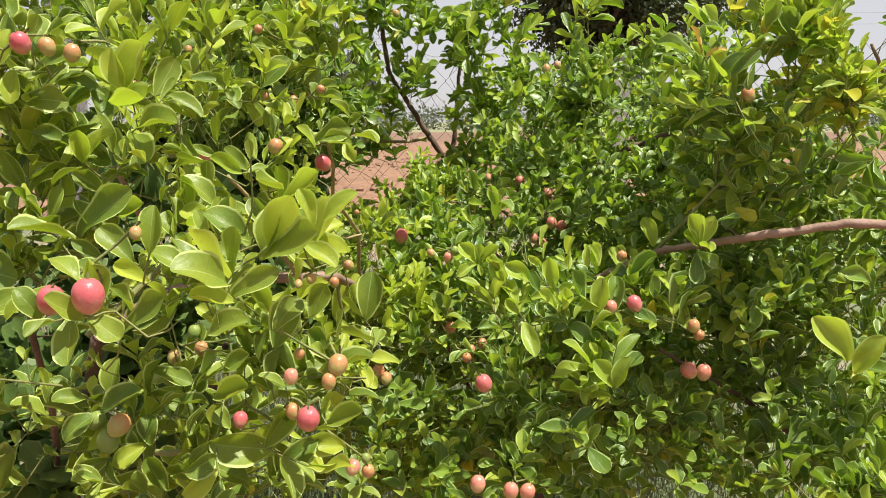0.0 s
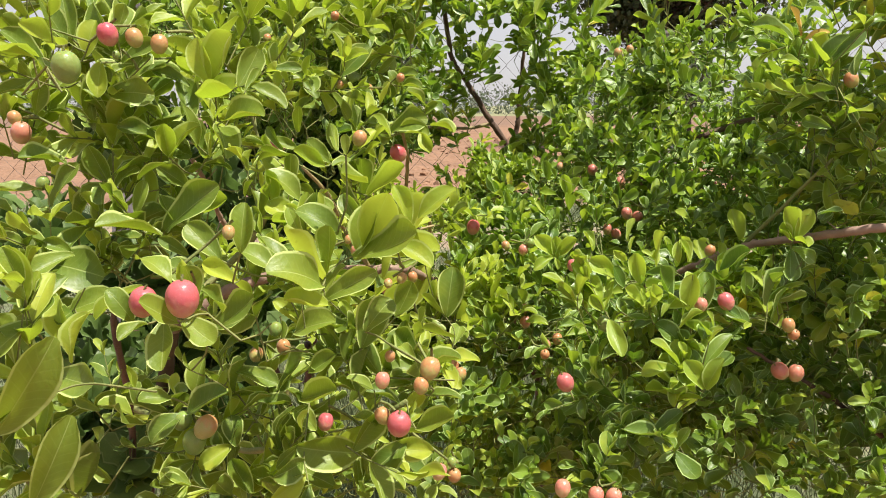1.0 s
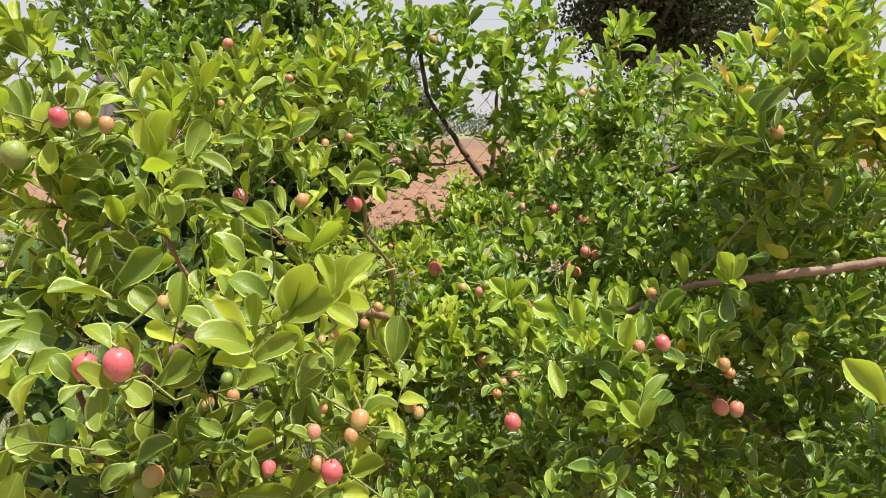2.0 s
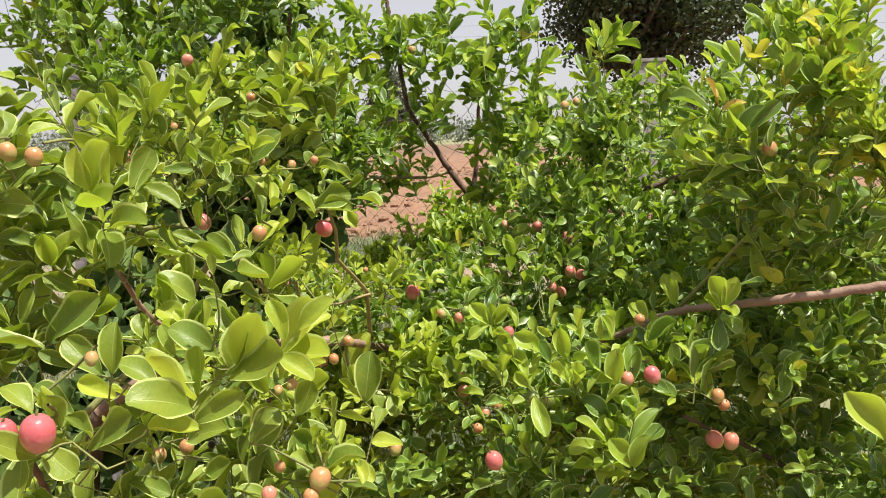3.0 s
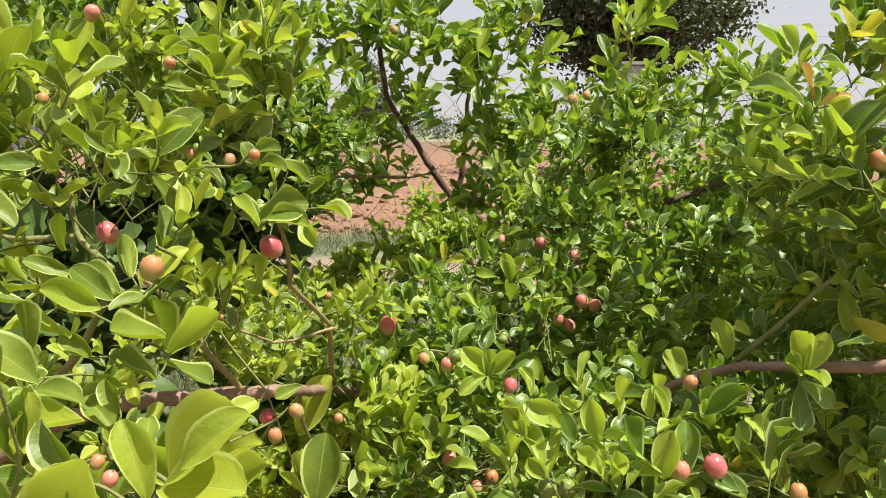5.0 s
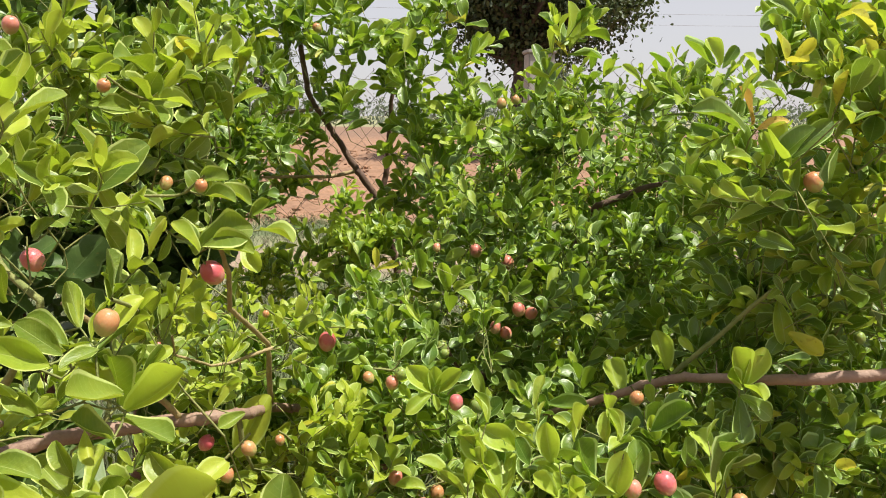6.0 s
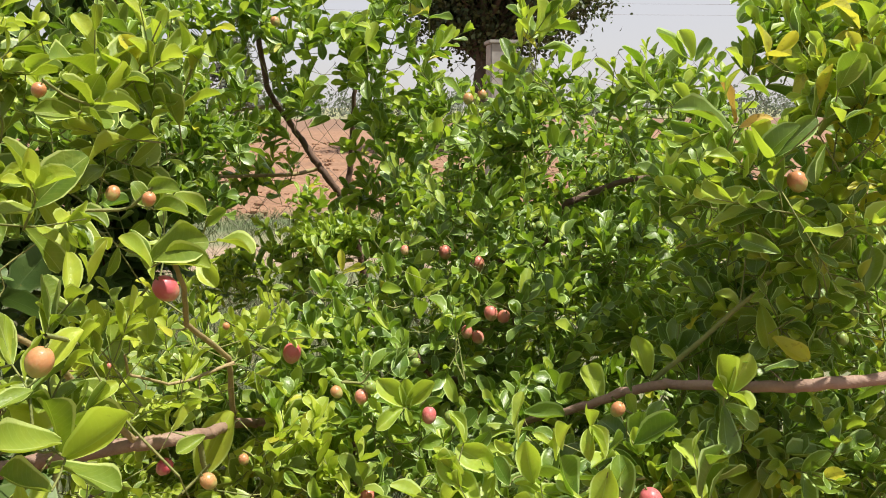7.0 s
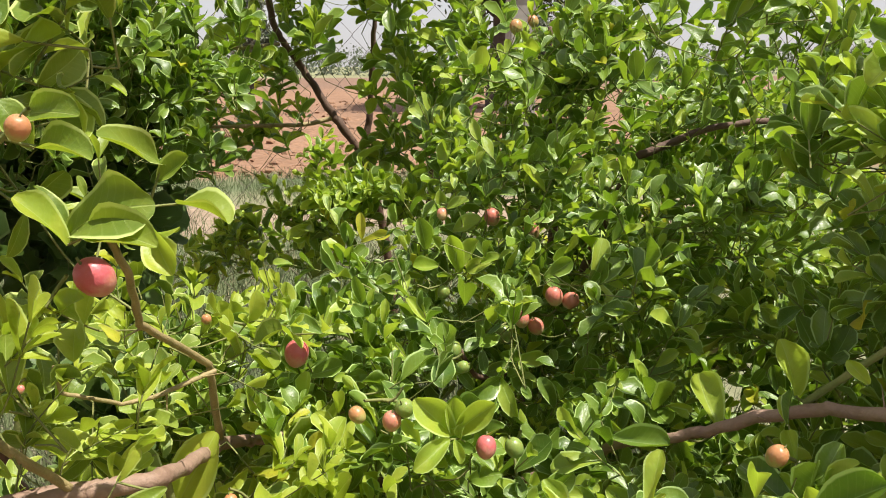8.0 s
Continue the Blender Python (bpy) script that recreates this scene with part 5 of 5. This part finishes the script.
SHOOT_SIDE = [
    (0.313, 0.930, 1.443, 0.299, 0.930, 1.472, 0, 1),
    (0.324, 0.930, 1.449, 0.355, 0.920, 1.480, 0, 0),
    (0.424, 0.800, 1.144, 0.442, 0.780, 1.191, 0, 1),
    (0.417, 0.800, 1.156, 0.374, 0.790, 1.206, 0, 1),
    (0.429, 0.800, 1.150, 0.453, 0.770, 1.154, 0, 0),
    (0.460, 0.850, 1.229, 0.424, 0.840, 1.243, 0, 0),
    (0.103, 0.840, 1.069, 0.139, 0.830, 1.065, 0, 0),
    (0.185, 0.830, 1.118, 0.196, 0.820, 1.157, 0, 1),
    (0.183, 0.830, 1.118, 0.160, 0.820, 1.151, 0, 1),
    (0.167, 0.870, 1.153, 0.139, 0.870, 1.184, 0, 0),
    (0.200, 0.880, 1.191, 0.237, 0.870, 1.174, 0, 0),
]


left = Shrub("karonda_shrub", "leafy green karonda shrub with pink and green berries", (-0.62, 1.15, 0.0), 11)
left.sunlit = True
left.branch([(-0.62, 1.15, -0.03), (-0.6, 1.12, 0.4), (-0.52, 1.04, 0.85), (-0.42, 0.95, 1.14)], 0.016, 0.009, BARK_DARK, "dark brown main stem")
left.branch([(-0.42, 0.95, 1.14), (-0.35, 0.96, 1.19), (-0.293, 0.98, 1.205), (-0.201, 1.04, 1.197), (-0.175, 1.04, 1.198), (-0.144, 1.05, 1.197), (-0.136, 1.10, 1.180), (-0.127, 1.19, 1.152), (-0.104, 1.22, 1.140), (-0.08, 1.22, 1.140)], 0.0078, 0.0048, BARK, "smooth pinkish-brown branch", bare=(1.14, 1.21), bare_from=-0.25)
left.branch([(-0.127, 1.19, 1.152), (-0.121, 1.14, 1.215), (-0.119, 1.12, 1.247), (-0.131, 1.08, 1.276), (-0.143, 1.04, 1.304), (-0.136, 1.0, 1.345), (-0.14, 0.965, 1.385)], 0.0031, 0.002, SHOOT_BARK, "olive-brown zigzag side shoot", bare=(1.17, 1.35), kinked=True)
left.branch([(-0.114, 1.115, 1.244), (-0.133, 1.100, 1.241), (-0.150, 1.090, 1.237), (-0.169, 1.080, 1.237), (-0.199, 1.060, 1.255), (-0.198, 1.050, 1.276)], 0.0019, 0.0012, SHOOT_BARK, kinked=True, bare=(1.1, 1.3))
left.branch([(-0.42, 0.92, 1.15), (-0.33, 0.99, 1.24), (-0.261, 0.93, 1.333), (-0.307, 0.96, 1.36), (-0.316, 0.97, 1.42)], 0.0045, 0.0022, TWIG, bare=(1.335, 1.43))
left.branch([(-0.323, 0.975, 1.223), (-0.311, 0.910, 1.247), (-0.318, 0.880, 1.270), (-0.324, 0.865, 1.289), (-0.322, 0.820, 1.333), (-0.326, 0.800, 1.355)], 0.0034, 0.0024, BARK, "tan-brown side branch", bare=(1.2, 1.32))
left.branch([(-0.307, 0.96, 1.36), (-0.355, 0.95, 1.358), (-0.42, 0.98, 1.37)], 0.0026, 0.0018, TWIG, bare=(1.355, 1.362))
left.branch([(-0.190, 1.040, 1.197), (-0.214, 1.000, 1.251), (-0.224, 0.950, 1.305), (-0.246, 0.920, 1.339)], 0.0031, 0.0022, SHOOT_BARK, bare=(1.2, 1.3))
left.branch([(-0.143, 1.07, 1.187), (-0.142, 1.08, 1.155), (-0.135, 1.1, 1.12)], 0.003, 0.0015, TWIG)
left.branch([(-0.52, 1.02, 0.85), (-0.43, 0.85, 1.08), (-0.35, 0.66, 1.24), (-0.26, 0.52, 1.275)], 0.005, 0.0022, BARK_DARK)
left.branch([(-0.43, 0.85, 1.08), (-0.28, 0.74, 1.08), (-0.16, 0.65, 1.13), (-0.10, 0.62, 1.18)], 0.004, 0.002, TWIG)
left.bear(FRUIT_LEFT)
left.bear(FRUIT_LEFT2)
left.bear(FRUIT_LEFT3)
for leaves in (SHOOT_V, SHOOT_TOP, SHOOT_LEFT, SHOOT_BERRY, SHOOT_NEAR, SHOOT_NEAR_B, SHOOT_LOW, SHOOT_LOW_B, SHOOT_FORE, SHOOT_FORE_B, SHOOT_PINK):
    left.shoot(leaves)
left.fill(LEFT_FRONT, 0.036, 0.22, 0.004)
left.fill(LEFT_MID, 0.036, 0.35, 0.012)
left.fill(LEFT_TUFTS, 0.040, 0.3, 0.0, length=0.05, pairs=3)
left.fill(LEFT_YOUNG, 0.040, 1.0, 0.15, length=0.045, pairs=3)
left.fill(LEFT_LOW, 0.031, 0.75, 0.01, coarse=True)
left.fill([(-0.12, 1.32, 1.04, 0.16, 0.08, 0.1, 60), (-0.05, 1.25, 0.88, 0.2, 0.1, 0.1, 60), (-0.32, 0.95, 0.98, 0.28, 0.16, 0.14, 50), (-0.4, 1.05, 0.65, 0.3, 0.2, 0.2, 40), (-0.45, 1.1, 0.3, 0.25, 0.2, 0.15, 18)], 0.036, 0.1, 0.01, coarse=True)
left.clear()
left.finish(300)

middle = Shrub("karonda_shrub", "dense karonda shrub with small salmon berries", (0.22, 1.75, 0.0), 12)
middle.branch([(0.22, 1.75, -0.03), (0.22, 1.72, 0.5), (0.24, 1.66, 0.95)], 0.02, 0.010, BARK_DARK, "dark brown main stem")
middle.branch([(0.24, 1.66, 0.95), (0.29, 1.56, 1.2), (0.33, 1.5, 1.347), (0.371, 1.5, 1.361), (0.413, 1.5, 1.378), (0.489, 1.5, 1.388), (0.58, 1.55, 1.374)], 0.008, 0.003, BARK_DARK, "dark brown branch", bare=(1.33, 1.4))
middle.branch([(0.24, 1.66, 0.95), (0.16, 1.45, 1.1), (0.1, 1.28, 1.16), (0.08, 1.26, 1.2)], 0.006, 0.002, BARK_DARK)
middle.branch([(0.22, 1.72, 0.5), (0.08, 1.45, 0.85), (0.0, 1.25, 1.05), (0.0, 1.1, 1.16)], 0.006, 0.002, BARK_DARK)
middle.branch([(0.24, 1.66, 0.95), (0.26, 1.6, 1.25), (0.24, 1.58, 1.5)], 0.01, 0.003, BARK_DARK)
middle.bear(FRUIT_MID)
middle.bear(FRUIT_MID2)
for leaves in (SHOOT_ROSETTE, SHOOT_PALE):
    middle.shoot(leaves)
middle.fill(MID_TOP, 0.031, 0.2, 0.004, coarse=True)
middle.fill(MID_LOW, 0.031, 0.2, 0.008, coarse=True)
middle.fill([(0.62, 1.85, 1.35, 0.18, 0.08, 0.09, 50), (0.38, 1.8, 1.3, 0.28, 0.08, 0.12, 85), (0.12, 1.55, 1.05, 0.28, 0.1, 0.12, 110), (0.15, 1.5, 0.82, 0.35, 0.1, 0.14, 110), (0.1, 1.38, 0.98, 0.4, 0.2, 0.14, 90), (0.2, 1.55, 0.65, 0.4, 0.25, 0.2, 60), (0.2, 1.65, 0.3, 0.3, 0.25, 0.15, 25), (0.3, 1.85, 1.15, 0.4, 0.15, 0.25, 60)], 0.035, 0.1, 0.01, coarse=True)
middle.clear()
middle.finish(300, FINE, LEAVES_DEEP)

right = Shrub("karonda_shrub", "bright green karonda shrub with yellowing shoots and pink berries", (0.95, 1.25, 0.0), 13)
right.branch([(0.95, 1.25, -0.03), (0.92, 1.23, 0.5), (0.82, 1.17, 1.0), (0.64, 0.98, 1.24), (0.47, 0.86, 1.295), (0.35, 0.90, 1.272), (0.315, 0.95, 1.255), (0.276, 1.02, 1.236), (0.219, 1.07, 1.196), (0.188, 1.12, 1.167), (0.116, 1.2, 1.09)], 0.009, 0.0036, BARK, "smooth purplish-brown branch", bare=(1.15, 1.3))
right.branch([(0.276, 1.026, 1.236), (0.30, 1.0, 1.274), (0.325, 0.975, 1.315), (0.345, 0.955, 1.345)], 0.0026, 0.0018, TWIG, bare=(1.24, 1.33))
right.branch([(0.332, 0.968, 1.325), (0.36, 0.96, 1.325), (0.41, 0.97, 1.33)], 0.0015, 0.001, TWIG)
right.branch([(0.82, 1.17, 1.0), (0.72, 1.18, 1.3), (0.56, 1.08, 1.5)], 0.006, 0.002, BARK)
right.branch([(0.92, 1.23, 0.5), (0.64, 1.14, 0.85), (0.42, 1.06, 1.02), (0.27, 0.97, 1.12)], 0.008, 0.002, BARK_DARK)
right.bear(FRUIT_RIGHT)
for leaves in (SHOOT_BRIGHT, SHOOT_TUFT, SHOOT_GOLD, SHOOT_SIDE):
    right.shoot(leaves)
right.fill(RIGHT_EDGE, 0.035, 0.14, 0.01)
right.fill(RIGHT_BRIGHT, 0.039, 1.0, 0.0, rise=1.5)
right.fill(RIGHT_GOLD, 0.034, 0.85, 0.25)
right.fill(RIGHT_FRONT, 0.035, 0.4, 0.03)
right.fill(RIGHT_LOW, 0.033, 0.12, 0.004, coarse=True)
# all young lime leaves: colour stands in for sunlit greenery behind the shrub
right.fill(RIGHT_BEHIND, 0.04, 1.0, 0.1, coarse=True)
right.fill(RIGHT_BACK, 0.036, 0.12, 0.006, coarse=True)
# last clump: unseen high canopy, added to shade the foliage below it
right.fill([(0.4, 1.3, 0.95, 0.2, 0.08, 0.16, 80), (0.55, 1.15, 0.98, 0.35, 0.16, 0.14, 75), (0.65, 1.2, 0.65, 0.35, 0.2, 0.2, 50), (0.75, 1.25, 0.3, 0.3, 0.2, 0.15, 20), (0.75, 1.3, 1.25, 0.2, 0.2, 0.2, 50), (0.55, 1.5, 1.2, 0.25, 0.12, 0.18, 60), (0.85, 1.3, 1.66, 0.2, 0.2, 0.16, 44)], 0.036, 0.1, 0.01, coarse=True)
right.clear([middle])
right.finish(300, FINE, LEAVES_DEEP)

stem = Shrub("karonda_shrub", "tall open karonda shoot with a bare dark stem", (0.12, 2.15, 0.0), 14)
stem.branch([(0.12, 2.15, -0.03), (0.10, 2.13, 0.6), (0.06, 2.11, 1.1), (0.037, 2.10, 1.218), (0.013, 2.09, 1.296), (-0.035, 2.08, 1.361), (-0.079, 2.08, 1.432), (-0.135, 2.07, 1.516), (-0.153, 2.06, 1.633), (-0.17, 2.05, 1.73), (-0.19, 2.05, 1.85)], 0.014, 0.0045, BARK_DARK, "bare dark brown stem", bare=(1.3, 1.62))
stem.branch([(0.017, 2.09, 1.302), (0.03, 2.09, 1.359), (0.033, 2.08, 1.416), (0.042, 2.05, 1.543), (0.06, 2.0, 1.66)], 0.007, 0.003, BARK_DARK)
stem.branch([(-0.035, 2.08, 1.361), (-0.09, 2.06, 1.349), (-0.194, 2.0, 1.353), (-0.258, 1.95, 1.355)], 0.0045, 0.0025, SHOOT_BARK, bare=(1.34, 1.37))
stem.branch([(-0.129, 2.07, 1.492), (-0.194, 2.0, 1.483), (-0.316, 1.9, 1.482)], 0.004, 0.0025, SHOOT_BARK, bare=(1.475, 1.495))
stem.branch([(0.10, 2.13, 0.9), (0.142, 2.0, 1.294), (0.118, 2.0, 1.378), (0.10, 1.97, 1.449)], 0.007, 0.003, BARK_DARK)
stem.fill(STEM_LOW, 0.036, 0.75, 0.01, length=0.07)
stem.fill(BACK_STEM, 0.046, 0.35, 0.006, length=0.09)
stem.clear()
stem.finish(150, FINE, LEAVES_DEEP)

back = Shrub("karonda_shrub", "shaded karonda shrub with dense dark leaves by the fence", (-0.5, 1.85, 0.0), 15)
back.branch([(-0.5, 1.85, -0.03), (-0.48, 1.82, 0.6), (-0.42, 1.78, 1.1), (-0.36, 1.72, 1.45), (-0.33, 1.68, 1.7)], 0.018, 0.004, BARK_DARK)
back.branch([(-0.48, 1.82, 0.6), (-0.6, 1.7, 1.1), (-0.62, 1.65, 1.5)], 0.012, 0.004, BARK_DARK)
back.fill(BACK_LEFT, 0.035, 0.12, 0.004, coarse=True)
back.finish(150, FINE, (LEAF_DEEP, LEAF_OLD, LEAF_YELLOW))

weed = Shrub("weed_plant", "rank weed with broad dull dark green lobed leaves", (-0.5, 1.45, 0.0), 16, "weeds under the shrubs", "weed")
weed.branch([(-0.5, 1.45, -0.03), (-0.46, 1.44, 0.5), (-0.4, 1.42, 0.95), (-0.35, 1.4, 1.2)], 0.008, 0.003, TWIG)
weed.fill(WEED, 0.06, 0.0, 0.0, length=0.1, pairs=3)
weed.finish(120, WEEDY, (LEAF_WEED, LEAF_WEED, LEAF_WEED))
